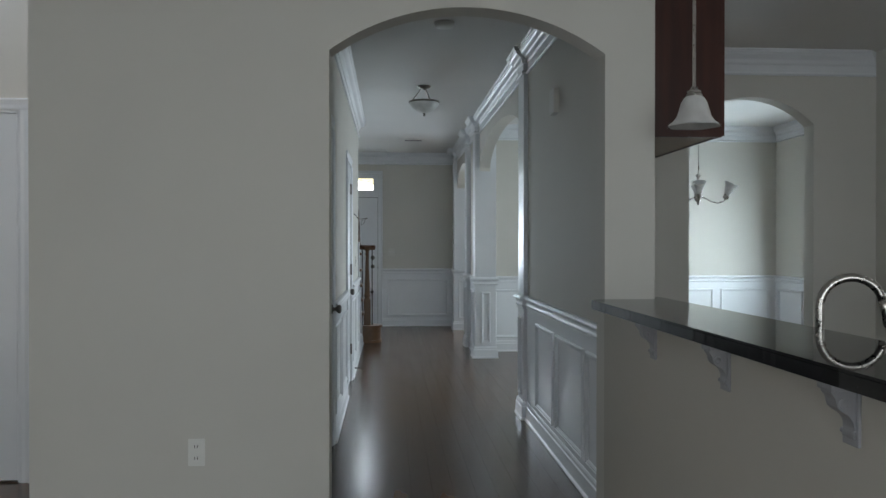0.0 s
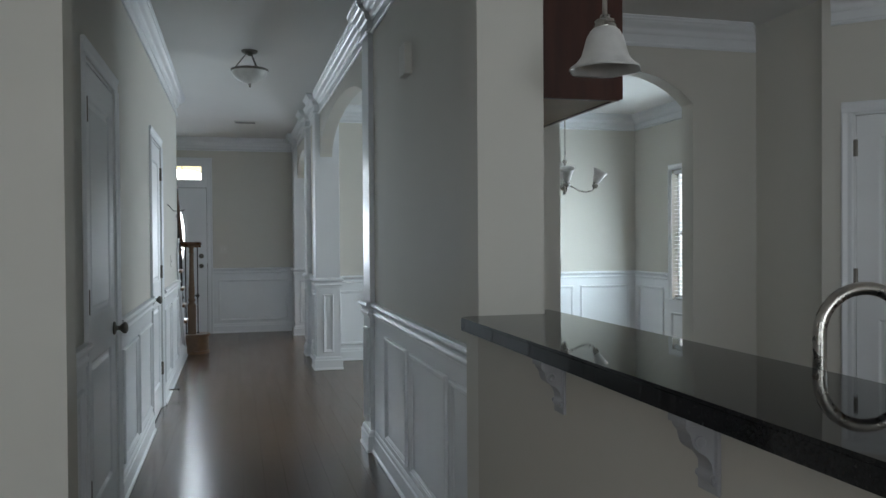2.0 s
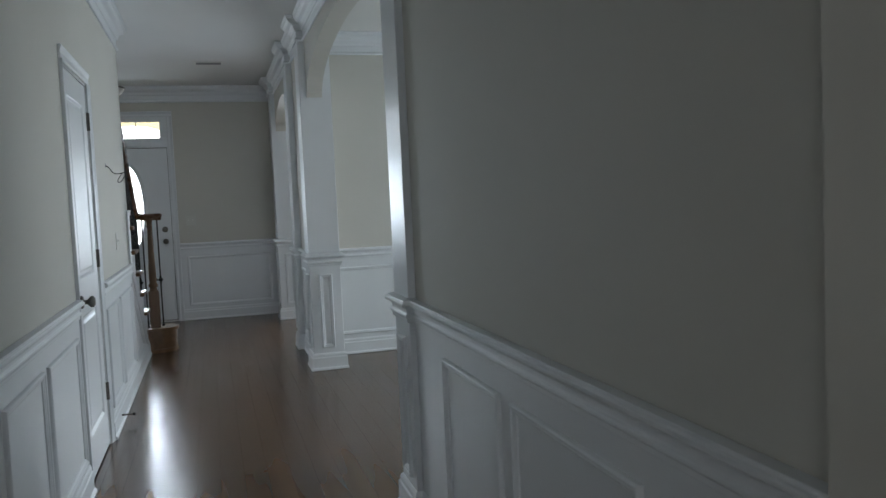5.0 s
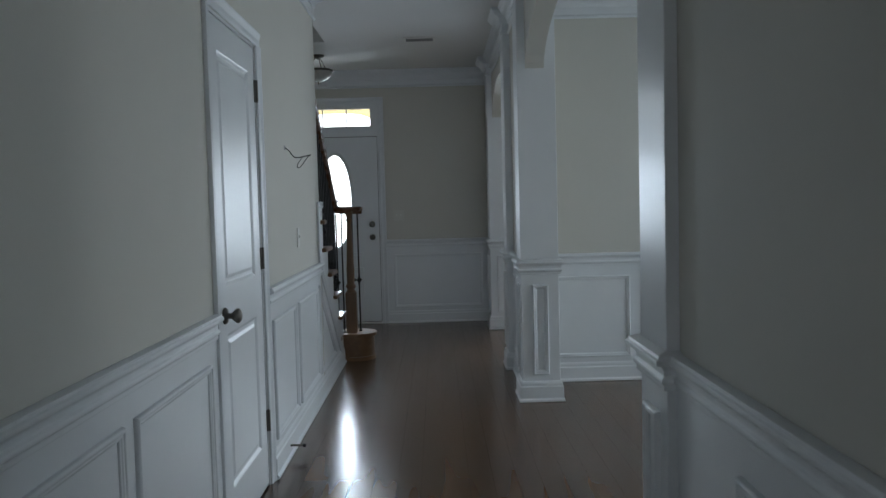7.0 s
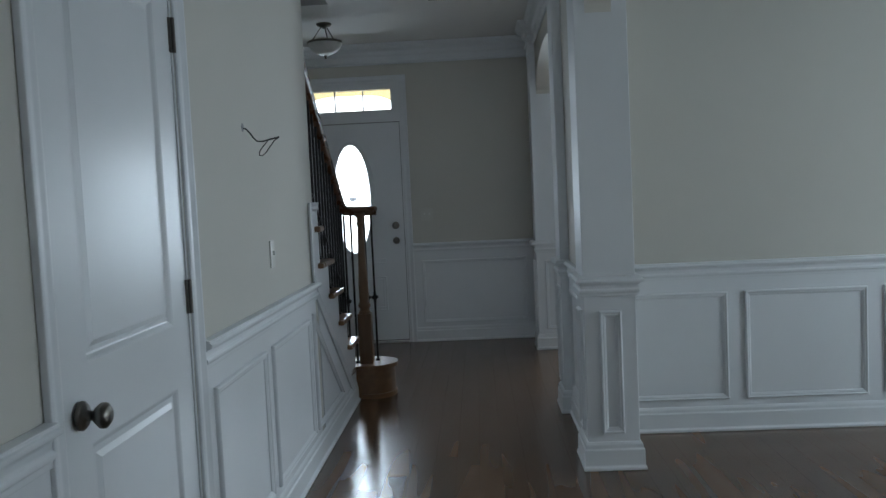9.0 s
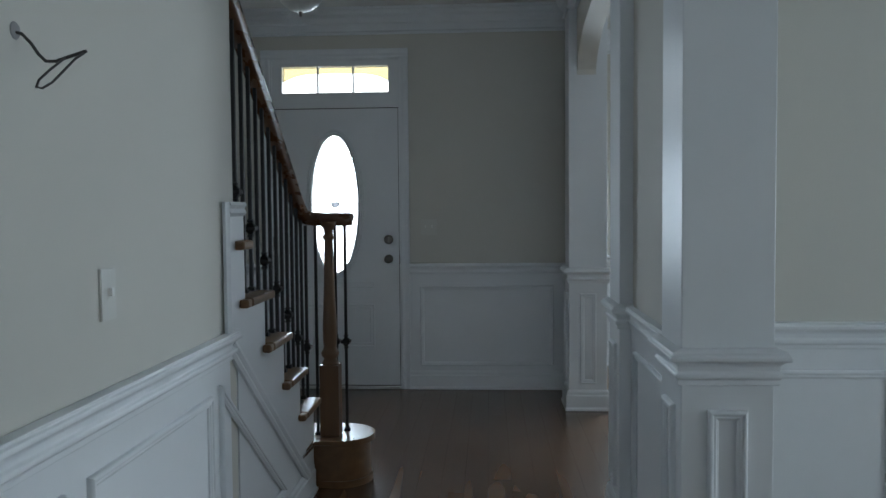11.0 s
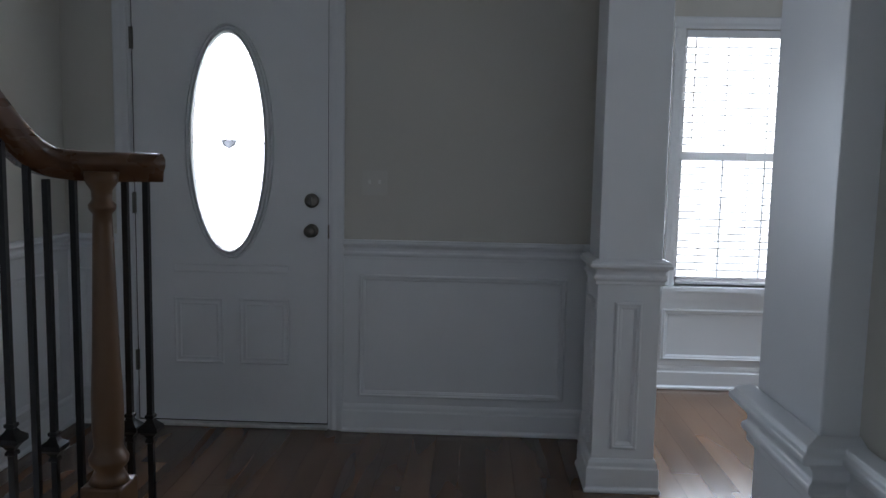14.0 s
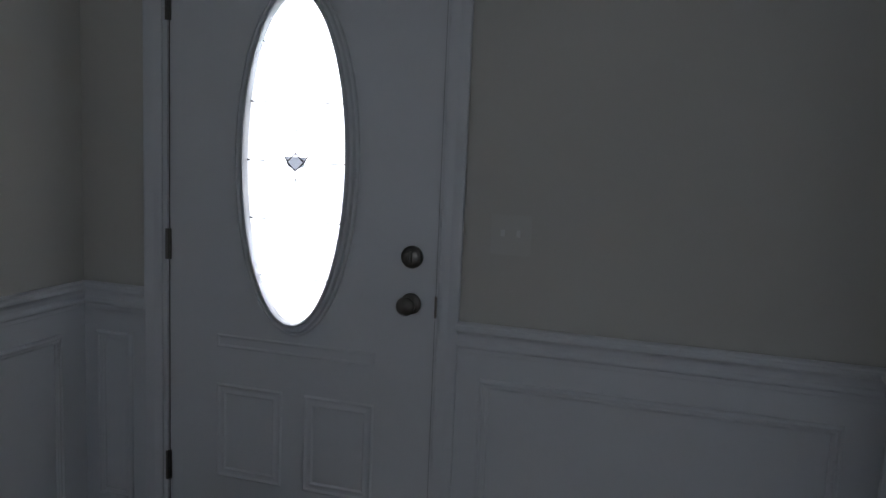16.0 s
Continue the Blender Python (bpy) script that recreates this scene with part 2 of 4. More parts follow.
def tube(bm, pts, r, seg=10):
    """A round bar along points; r may be one number or one a point."""
    pts = [Vector(p) for p in pts]
    rs = r if isinstance(r, (list, tuple)) else [r] * len(pts)
    ref, loops = None, []
    for i, p in enumerate(pts):
        t = (pts[min(i + 1, len(pts) - 1)] - pts[max(i - 1, 0)]).normalized()
        if ref is None:
            ref = t.orthogonal().normalized()
        ref = (ref - t * ref.dot(t)).normalized()
        o = t.cross(ref)
        loops.append([bm.verts.new(p + rs[i] * (ref * math.cos(2 * math.pi * j / seg) + o * math.sin(2 * math.pi * j / seg))) for j in range(seg)])
    for a, b in zip(loops, loops[1:]):
        for j in range(seg):
            bm.faces.new((a[j], a[(j + 1) % seg], b[(j + 1) % seg], b[j]))
    bm.faces.new(loops[0][::-1])
    bm.faces.new(loops[-1])
    return bm


def arch_wall(bm, P, u0, u1, top, a0, a1, spring, rise, n0, n1, seg=28, foot=0.0):
    """A wall with an arched opening right through it: plates at the sides and one stepless band over the curve."""
    mid, half = (a0 + a1) / 2, (a1 - a0) / 2
    if a0 > u0:
        prism(bm, P, rect(u0, a0, foot, top), n0, n1)
    if u1 > a1:
        prism(bm, P, rect(a1, u1, foot, top), n0, n1)
    if rise < 0.25 and half < 0.7:
        R = (half * half + rise * rise) / (2 * rise)
        curve = [(a0 + 2 * half * i / seg, spring - (R - rise) + math.sqrt(R * R - (2 * half * i / seg - half) ** 2)) for i in range(seg + 1)]
    else:
        curve = [(mid - half * math.cos(math.pi * i / seg), spring + rise * math.sin(math.pi * i / seg)) for i in range(seg + 1)]
    cols = [[bm.verts.new(P(u, v, n)) for n in (n0, n1) for v in (w, top)] for u, w in curve]
    for c, d in zip(cols, cols[1:]):
        bm.faces.new((c[0], d[0], d[1], c[1]))
        bm.faces.new((c[2], c[3], d[3], d[2]))
        bm.faces.new((c[0], c[2], d[2], d[0]))
        bm.faces.new((c[1], d[1], d[3], c[3]))
    return bm


def structure(ob, label="", category=""):
    return tagged(ob, label, category, kind="structure")


def empty(name, at=(0, 0, 0)):
    ob = new(name)
    ob.location = at
    return ob


# ---- plan ----
CEILING = 2.76
XL, XR, XR2, XF = -0.30, 1.10, 1.235, -1.37
YA, YA2, YF = 0.64, 0.78, 10.02
YD, YW = 6.93, 10.93
PX0, PX1 = 1.047, 1.292
RISE, RUN = 0.196, 0.262


def P_left(u, v, n):
    return (XL + n, u, v)


def P_right(u, v, n):
    return (XR - n, u, v)


def P_front(u, v, n):
    return (u, YF - n, v)


def P_foyer(u, v, n):
    return (XF + n, u, v)


def P_dining(u, v, n):
    return (u, YD - n, v)


def P_dining_side(u, v, n):
    return (4.88 - n, u, v)


def P_bay(u, v, n):
    return (u, YW - n, v)


def P_arch(u, v, n):
    return (u, YA - n, v)


def P_kitchen(u, v, n):
    return (u, 3.06 - n, v)


def rounded(prof, r=0.004, seg=4, closed=True):
    """The profile with its corners eased, so that edges catch the light."""
    out, k = [], len(prof)
    for i in range(k):
        q = Vector(prof[i])
        if not closed and i in (0, k - 1):
            out.append(tuple(q))
            continue
        p, t = Vector(prof[i - 1]), Vector(prof[(i + 1) % k])
        a, b = p - q, t - q
        c = min(r, 0.42 * a.length, 0.42 * b.length)
        if c < 1e-5 or a.angle(b) > 2.9:
            out.append(tuple(q))
            continue
        u, w = q + a.normalized() * c, q + b.normalized() * c
        for j in range(seg + 1):
            f = j / seg
            out.append(tuple(u * (1 - f) ** 2 + q * 2 * f * (1 - f) + w * f * f))
    return out


CROWN = [(0, -0.185), (0.014, -0.185), (0.019, -0.175), (0.014, -0.163), (0.005, -0.160), (0.005, -0.105), (0.015, -0.103), (0.020, -0.092),
         (0.022, -0.084), (0.025, -0.072), (0.033, -0.062), (0.046, -0.056), (0.058, -0.050), (0.067, -0.041), (0.072, -0.029), (0.080, -0.027), (0.080, -0.012), (0.088, -0.010), (0.088, 0.0), (0, 0.0)]
CROWN = rounded([(d, CEILING + z) for d, z in CROWN], 0.005)
FRAME = rounded([(0.0, 0.0), (0.001, 0.011), (0.006, 0.016), (0.012, 0.015), (0.014, 0.010), (0.021, 0.011), (0.024, 0.007), (0.028, 0.006), (0.030, 0.0)], 0.003, 3, False)
RAIL = rounded([(0.006, 0.830), (0.013, 0.830), (0.013, 0.846), (0.021, 0.850), (0.021, 0.861), (0.013, 0.867), (0.014, 0.882), (0.022, 0.892), (0.036, 0.897), (0.037, 0.909), (0.030, 0.913), (0.030, 0.920), (0.0, 0.922)], 0.0045)
BASE = rounded([(0.006, 0.0), (0.030, 0.0), (0.030, 0.014), (0.020, 0.022), (0.020, 0.100), (0.014, 0.106), (0.014, 0.122), (0.009, 0.134), (0.006, 0.136)])


def trim(wall, P, kind, runs):
    """Runs (u0, u1, mitre0, mitre1) of crown, rail or base on a wall."""
    prof = {"crown_molding": CROWN, "chair_rail": RAIL, "baseboard": BASE}[kind]
    for u0, u1, m0, m1 in runs:
        part(kind, molding(bmesh.new(), P, u0, u1, prof, m0, m1), WHITE, wall)


def wainscot(wall, P, runs, panels, top=0.85):
    """White boards below the chair rail, and panel mouldings on them."""
    for u0, u1 in runs:
        part("wainscot_board", prism(bmesh.new(), P, rect(u0, u1, 0, top), 0.0, 0.006), WHITE, wall)
    for u0, u1 in panels:
        part("panel_molding", panel_frame(bmesh.new(), P, rect(u0, u1, 0.172, 0.758), base=0.006), WHITE, wall)


# ---- floor and ceilings ----
slab = cube(-4.0, 5.2, -7.0, 1.9, -0.16, -0.012)
box(slab, XF - 0.13, 5.02, 1.9, YF + 0.16, -0.16, -0.012)
box(slab, 1.08, 5.02, YF + 0.16, 11.07, -0.16, -0.012)
floor = structure(part("floor", slab, SUB), "dark brown glossy wood plank floor", "floor")
bm = bmesh.new()
for x0, x1, y0, y1 in ((XL - 0.12, 5.2, YA2, 11.0), (XF - 0.2, XL - 0.12, 8.44, 10.2), (-0.443, XL - 0.12, 3.4, 8.44)):
    box(bm, x0, x1, y0, y1, CEILING, CEILING + 0.12)
structure(part("ceiling", bm, CEIL), "flat white textured ceiling", "ceiling")
structure(part("ceiling_living", cube(-4.0, 5.2, -7.0, YA2, 3.05, 3.2), CEIL), "high white ceiling of the living room", "ceiling")

# ---- arch wall between living room and hall ----
wall_arch = part("wall_arch", arch_wall(bmesh.new(), P_arch, -1.425, 1.229, 3.05, -0.185, 1.008, 2.137, 0.192, 0.0, -(YA2 - YA)), WALL)
structure(wall_arch, "pale greenish beige wall with a segmental arch into the hall", "wall")

# ---- left hall wall ----
D1, D2 = (1.64, 2.44), (4.155, 4.925)
DH = 2.045
bm = bmesh.new()
prism(bm, P_left, rect(YA2, D1[0], 0, CEILING), -0.12, 0)
prism(bm, P_left, rect(D1[0], D1[1], DH, CEILING), -0.12, 0)
prism(bm, P_left, rect(D1[1], D2[0], 0, CEILING), -0.12, 0)
prism(bm, P_left, rect(D2[0], D2[1], DH, CEILING), -0.12, 0)
prism(bm, P_left, rect(D2[1], 6.78, 0, CEILING), -0.12, 0)
wall_left = structure(part("wall_left", bm, WALL), "pale hall wall with white wainscot below a chair rail", "wall")
wainscot(wall_left, P_left, ((YA2, D1[0] - 0.06), (D1[1] + 0.06, D2[0] - 0.06), (D2[1] + 0.06, 6.70)),
         ((0.90, 1.48), (2.60, 3.20), (3.28, 3.99), (5.06, 5.68), (5.775, 6.51)))
trim(wall_left, P_left, "chair_rail", ((YA2, D1[0] - 0.06, 0, 0), (D1[1] + 0.06, D2[0] - 0.06, 0, 0), (D2[1] + 0.06, 6.74, 0, 0)))
trim(wall_left, P_left, "baseboard", ((YA2, D1[0] - 0.06, 0, 0), (D1[1] + 0.06, D2[0] - 0.06, 0, 0), (D2[1] + 0.06, 7.86, 0, 0)))
trim(wall_left, P_left, "crown_molding", ((YA2, 6.78, 0, 1),))

# ---- right hall wall, arcade, columns ----
A1, A2 = (3.38, 6.36), (7.63, 9.40)
bm = bmesh.new()
prism(bm, P_right, rect(YA2, 3.13, 0, CEILING), -0.12, 0)
wall_right = structure(part("wall_right", bm, WALL), "pale hall wall with white wainscot beside the kitchen", "wall")
wainscot(wall_right, P_right, ((YA2, 3.13),), ((0.88, 1.29), (1.36, 2.05), (2.15, 2.72)))
trim(wall_right, P_right, "chair_rail", ((YA2, 3.13, 0, 0),))
trim(wall_right, P_right, "baseboard", ((YA2, 3.13, 0, 0),))
trim(wall_right, P_right, "crown_molding", ((YA2, 3.13, 0, -1),))

wall_dining = part("wall_arcade", arch_wall(bmesh.new(), P_right, A1[0], A1[1], CEILING, A1[0], A1[1], 2.145, 0.33, 0, -0.12), WALL)
structure(wall_dining, "arched wall between hall and dining room", "wall")
trim(wall_dining, P_right, "crown_molding", ((A1[0], A1[1], 1, -1),))
bm = bmesh.new()
prism(bm, P_right, rect(6.605, 7.385, 0, CEILING), -0.12, 0)
wall_mid = structure(part("wall_between_rooms", bm, WALL), "short hall wall with wainscot between two columns", "wall")
wainscot(wall_mid, P_right, ((6.605, 7.385),), ((6.70, 7.28),))
for kind in ("chair_rail", "baseboard"):
    trim(wall_mid, P_right, kind, ((6.605, 7.385, 0, 0),))
trim(wall_mid, P_right, "crown_molding", ((6.605, 7.385, 1, -1),))
wall_parlor = part("wall_arcade_front", arch_wall(bmesh.new(), P_right, A2[0], A2[1], CEILING, A2[0], A2[1], 2.16, 0.28, 0, -0.12), WALL)
structure(wall_parlor, "arched wall between foyer and front room", "wall")
trim(wall_parlor, P_right, "crown_molding", ((A2[0], A2[1], 1, -1),))
bm = bmesh.new()
prism(bm, P_right, rect(9.65, YF, 0, CEILING), -0.12, 0)
wall_end = structure(part("wall_foyer_end", bm, WALL), "short foyer wall beside the front wall", "wall")
wainscot(wall_end, P_right, ((9.65, YF),), ((9.75, 9.94),))
for kind, m in (("chair_rail", -1), ("baseboard", -1)):
    trim(wall_end, P_right, kind, ((9.65, YF, 0, m),))
trim(wall_end, P_right, "crown_molding", ((9.65, YF, 1, -1),))

CAP = rounded([(0.0, 0.828), (0.010, 0.830), (0.010, 0.846), (0.018, 0.850), (0.018, 0.861), (0.010, 0.867), (0.012, 0.882), (0.020, 0.892), (0.035, 0.897), (0.036, 0.909), (0.029, 0.913), (0.028, 0.920), (0.002, 0.930)], 0.0045)
FOOT = rounded([(0.0, 0.0), (0.026, 0.0), (0.026, 0.014), (0.019, 0.024), (0.019, 0.098), (0.013, 0.104), (0.012, 0.122), (0.005, 0.134), (0.0, 0.136)])


def column(y0, y1, faces, PX0=PX0):
    """A square boxed column with a panelled pedestal, cap, foot and crown."""
    c = structure(part("column", cube(PX0, PX1, y0, y1, 0, CEILING, 0.003), WHITE), "white square boxed column with panelled pedestal", "column")
    part("cap_molding", ring(bmesh.new(), PX0, PX1, y0, y1, CAP), WHITE, c)
    part("foot_molding", ring(bmesh.new(), PX0, PX1, y0, y1, FOOT), WHITE, c)
    part("crown_molding", ring(bmesh.new(), PX0, PX1, y0, y1, CROWN), WHITE, c)
    for f in faces:
        if f == "near":
            part("panel_molding", panel_frame(bmesh.new(), lambda u, v, n: (u, y0 - n, v), rect(PX0 + 0.07, PX1 - 0.07, 0.175, 0.762)), WHITE, c)
        if f == "far":
            part("panel_molding", panel_frame(bmesh.new(), lambda u, v, n: (u, y1 + n, v), rect(PX0 + 0.07, PX1 - 0.07, 0.175, 0.762)), WHITE, c)
        if f == "hall":
            part("panel_molding", panel_frame(bmesh.new(), lambda u, v, n: (PX0 - n, u, v), rect(y0 + 0.06, y1 - 0.06, 0.175, 0.762)), WHITE, c)
    return c


column(3.13, 3.38, ("hall", "far"), 1.068)
column(6.36, 6.605, ("near", "hall"))
column(7.385, 7.63, ("hall", "far"))
column(9.40, 9.65, ("near", "hall"))

# ---- front wall ----
FX0, FX1 = -1.042, -0.118
bm = bmesh.new()
for r in (rect(-1.6, FX0 - 0.02, 0, CEILING), rect(FX1 + 0.02, 1.22, 0, CEILING), rect(FX0 - 0.02, FX1 + 0.02, 2.42, CEILING)):
    prism(bm, P_front, r, -0.16, 0)
wall_front = structure(part("wall_front", bm, WALL), "pale front wall with the entrance door and wainscot", "wall")
wainscot(wall_front, P_front, ((XF, FX0 - 0.075), (FX1 + 0.075, XR)), ((-1.31, -1.17), (0.03, 1.0)))
for kind in ("chair_rail", "baseboard"):
    trim(wall_front, P_front, kind, ((XF, FX0 - 0.075, 1, 0), (FX1 + 0.075, XR, 0, -1)))
trim(wall_front, P_front, "crown_molding", ((XF, XR, 1, -1),))

# ---- foyer side wall and stairwell ----
bm = bmesh.new()
prism(bm, P_foyer, rect(3.4, YF + 0.16, 0, 5.2), -0.12, 0)
wall_foyer = structure(part("wall_foyer", bm, WALL), "pale stair side wall with white wainscot", "wall")
wainscot(wall_foyer, P_foyer, ((7.2, YF),), ((8.3, 9.05), (9.15, 9.9)))
for kind in ("chair_rail", "baseboard"):
    trim(wall_foyer, P_foyer, kind, ((7.6, YF, 0, -1),))
trim(wall_foyer, P_foyer, "crown_molding", ((8.44, YF, 0, -1),))
bm = bmesh.new()
box(bm, -1.49, -0.323, 3.28, 3.4, CEILING + 0.12, 5.2)
box(bm, -1.49, XL - 0.12, 3.28, 3.4, 0, CEILING + 0.119)
box(bm, -1.49, -0.323, 8.44, 8.56, CEILING + 0.12, 5.2)
box(bm, -0.443, -0.323, 3.4, 8.44, CEILING + 0.12, 5.2)
box(bm, -1.49, -0.323, 3.28, 8.56, 5.2, 5.3)
structure(part("wall_stairwell", bm, WALL), "pale upper walls of the stairwell", "wall")

# ---- dining room and front room ----
bm = bmesh.new()
box(bm, XR2, 5.0, YD, YD + 0.12, 0, CEILING)
wall_back = structure(part("wall_dining_back", bm, WALL), "pale green dining room wall with white wainscot", "wall")
wainscot(wall_back, P_dining, ((XR2, 4.88),), ((1.34, 1.885), (1.975, 2.62), (2.71, 3.35), (3.44, 4.08), (4.17, 4.80)))
for kind in ("chair_rail", "baseboard", "crown_molding"):
    trim(wall_back, P_dining, kind, ((XR2, 4.88, 0, -1),))
DW = (5.19, 6.09, 0.64, 2.04)
# DV is an unseen window, added to spread light in the dining room.
DV = (3.80, 4.70)
bm = bmesh.new()
for r in (rect(3.06, DV[0], 0, CEILING), rect(DV[1], DW[0], 0, CEILING), rect(DW[1], 11.0, 0, CEILING), rect(DW[0], DW[1], 0, DW[2]), rect(DW[0], DW[1], DW[3], CEILING), rect(DV[0], DV[1], 0, DW[2]), rect(DV[0], DV[1], DW[3], CEILING)):
    prism(bm, P_dining_side, r, -0.14, 0)
wall_side = structure(part("wall_dining_side", bm, WALL), "pale dining room wall with a bright window", "wall")
wainscot(wall_side, P_dining_side, ((3.2, DV[0] - 0.07), (DV[1] + 0.07, DW[0] - 0.07), (DW[1] + 0.07, YD)), ((3.3, 3.66), (4.84, 5.05), (6.26, 6.84)))
part("wainscot_board", prism(bmesh.new(), P_dining_side, rect(DW[0] - 0.07, DW[1] + 0.07, 0, 0.60), 0.0, 0.006), WHITE, wall_side)
part("panel_molding", panel_frame(bmesh.new(), P_dining_side, rect(5.18, 6.10, 0.172, 0.50), base=0.006), WHITE, wall_side)
part("wainscot_board", prism(bmesh.new(), P_dining_side, rect(DV[0] - 0.07, DV[1] + 0.07, 0, 0.60), 0.0, 0.006), WHITE, wall_side)
trim(wall_side, P_dining_side, "chair_rail", ((3.2, DV[0] - 0.07, 0, 0), (DV[1] + 0.07, DW[0] - 0.07, 0, 0), (DW[1] + 0.07, YD, 0, -1)))
for kind in ("baseboard", "crown_molding"):
    trim(wall_side, P_dining_side, kind, ((3.2, YD, 1, -1),))

BW = (1.715, 2.49, 0.605, 2.05)
bm = bmesh.new()
# The opening from 3.18 to 4.02 is unseen, added for extra light.
for r in (rect(1.0, BW[0], 0, CEILING), rect(BW[1], 3.18, 0, CEILING), rect(4.02, 5.0, 0, CEILING), rect(3.18, 4.02, 0, BW[2]), rect(3.18, 4.02, BW[3], CEILING), rect(BW[0], BW[1], 0, BW[2]), rect(BW[0], BW[1], BW[3], CEILING)):
    prism(bm, P_bay, r, -0.14, 0)
box(bm, 1.08, XR2, YF + 0.16, YW, 0, CEILING)
wall_bay = structure(part("wall_front_room", bm, WALL), "pale front room wall with a bright window", "wall")
wainscot(wall_bay, P_bay, ((XR2, BW[0] - 0.07), (BW[1] + 0.07, 3.11), (4.09, 4.88)), ((1.28, 1.55), (2.74, 3.04), (4.2, 4.75)))
part("wainscot_board", prism(bmesh.new(), P_bay, rect(BW[0] - 0.07, BW[1] + 0.07, 0, 0.60), 0.0, 0.006), WHITE, wall_bay)
part("panel_molding", panel_frame(bmesh.new(), P_bay, rect(1.66, 2.54, 0.172, 0.47), base=0.006), WHITE, wall_bay)
trim(wall_bay, P_bay, "chair_rail", ((XR2, BW[0] - 0.07, 0, 0), (BW[1] + 0.07, 3.11, 0, 0), (4.09, 4.88, 0, 0)))
for kind in ("baseboard", "crown_molding"):
    trim(wall_bay, P_bay, kind, ((XR2, 4.88, 0, 0),))

# ---- kitchen and living room walls ----
wall_k = part("wall_kitchen", arch_wall(bmesh.new(), P_kitchen, XR2, 3.75, CEILING, 2.30, 3.262, 2.21, 0.205, 0, -0.14), WALL)
structure(wall_k, "pale kitchen wall with an arch into the dining room", "wall")
trim(wall_k, P_kitchen, "crown_molding", ((XR2, 3.75, 0, -1),))
bm = bmesh.new()
box(bm, 3.75, 3.87, 2.34, 3.20, 0, CEILING)
structure(part("wall_pantry_return", bm, WALL), "pale short wall beside the pantry", "wall")
bm = bmesh.new()
# The opening in the kitchen side is unseen, added for the fill lamp.
for y0, y1, z0, z1 in ((-7.0, -1.75, 0, 3.05), (-0.05, 3.2, 0, 3.05), (-1.75, -0.05, 0, 1.02), (-1.75, -0.05, 2.18, 3.05)):
    box(bm, 5.06, 5.2, y0, y1, z0, z1)
box(bm, 4.6, 5.2, 3.06, 3.2, 0, CEILING)
box(bm, -4.0, -3.86, -7.0, -6.35, 0, 3.05)
box(bm, -4.0, -3.86, -4.25, 1.9, 0, 3.05)
box(bm, -4.0, -3.86, -6.35, -4.25, 0, 0.50)
box(bm, -4.0, -3.86, -6.35, -4.25, 2.40, 3.05)
box(bm, -4.0, -2.73, 1.75, 1.89, 0, 3.05)
box(bm, -2.73, -1.955, 1.75, 1.89, 2.045, 3.05)
box(bm, -1.425, -1.305, YA2, 1.75, 0, 3.05)
box(bm, -1.955, XL - 0.12, 1.75, 1.89, 0, 3.05)
box(bm, -4.0, -0.9, -7.1, -6.95, 0, 3.05)
box(bm, 2.5, 5.2, -7.1, -6.95, 0, 3.05)
box(bm, -0.9, 2.5, -7.1, -6.95, 0, 0.45)
box(bm, -0.9, 2.5, -7.1, -6.95, 2.45, 3.05)
structure(part("wall_living_room", bm, WALL), "pale living room walls", "wall")


# ---- doors ----
CASE = rounded([(0.0, 0.0), (0.009, 0.0), (0.012, 0.012), (0.010, 0.030), (0.015, 0.046), (0.018, 0.054), (0.018, 0.064), (0.0, 0.064)])


def casing(wall, P, u0, u1, top, foot=0.0):
    """Door casing on three sides of an opening, mitred at the head."""
    part("door_casing", molding(bmesh.new(), lambda u, v, n: P(u0 - v, u, n), foot, top, CASE, 0, 0), WHITE, wall)
    part("door_casing", molding(bmesh.new(), lambda u, v, n: P(u1 + v, u, n), foot, top, CASE, 0, 0), WHITE, wall)
    part("door_casing", molding(bmesh.new(), lambda u, v, n: P(u, top + v, n), u0 - 0.064, u1 + 0.064, CASE, 0, 0), WHITE, wall)


def knob(parent, P, u, v, mat, name="door_knob", r=0.028):
    at = Vector(P(u, v, 0))
    out = (Vector(P(u, v, 1)) - at).normalized()
    m = Matrix.Translation(at) @ out.to_track_quat("Z", "Y").to_matrix().to_4x4()
    k = part(name, lathe(bmesh.new(), [(0.032, 0.0), (0.032, 0.006), (0.026, 0.011), (0.012, 0.013), (0.011, 0.028), (0.018, 0.034), (r, 0.046), (r, 0.056), (0.018, 0.064), (0.0, 0.066)], m=m), mat, parent, "round pewter door knob", True)
    return k


def hinge(parent, P, u, v):
    bm = bmesh.new()
    at = Vector(P(u, v - 0.05, 0.006))
    tube(bm, [at, at + Vector((0, 0, 0.1))], 0.0065, 8)
    prism(bm, P, rect(u - 0.012, u + 0.012, v - 0.05, v + 0.05), -0.004, 0.003)
    part("hinge", bm, BRONZE, parent, "dark metal butt hinge")


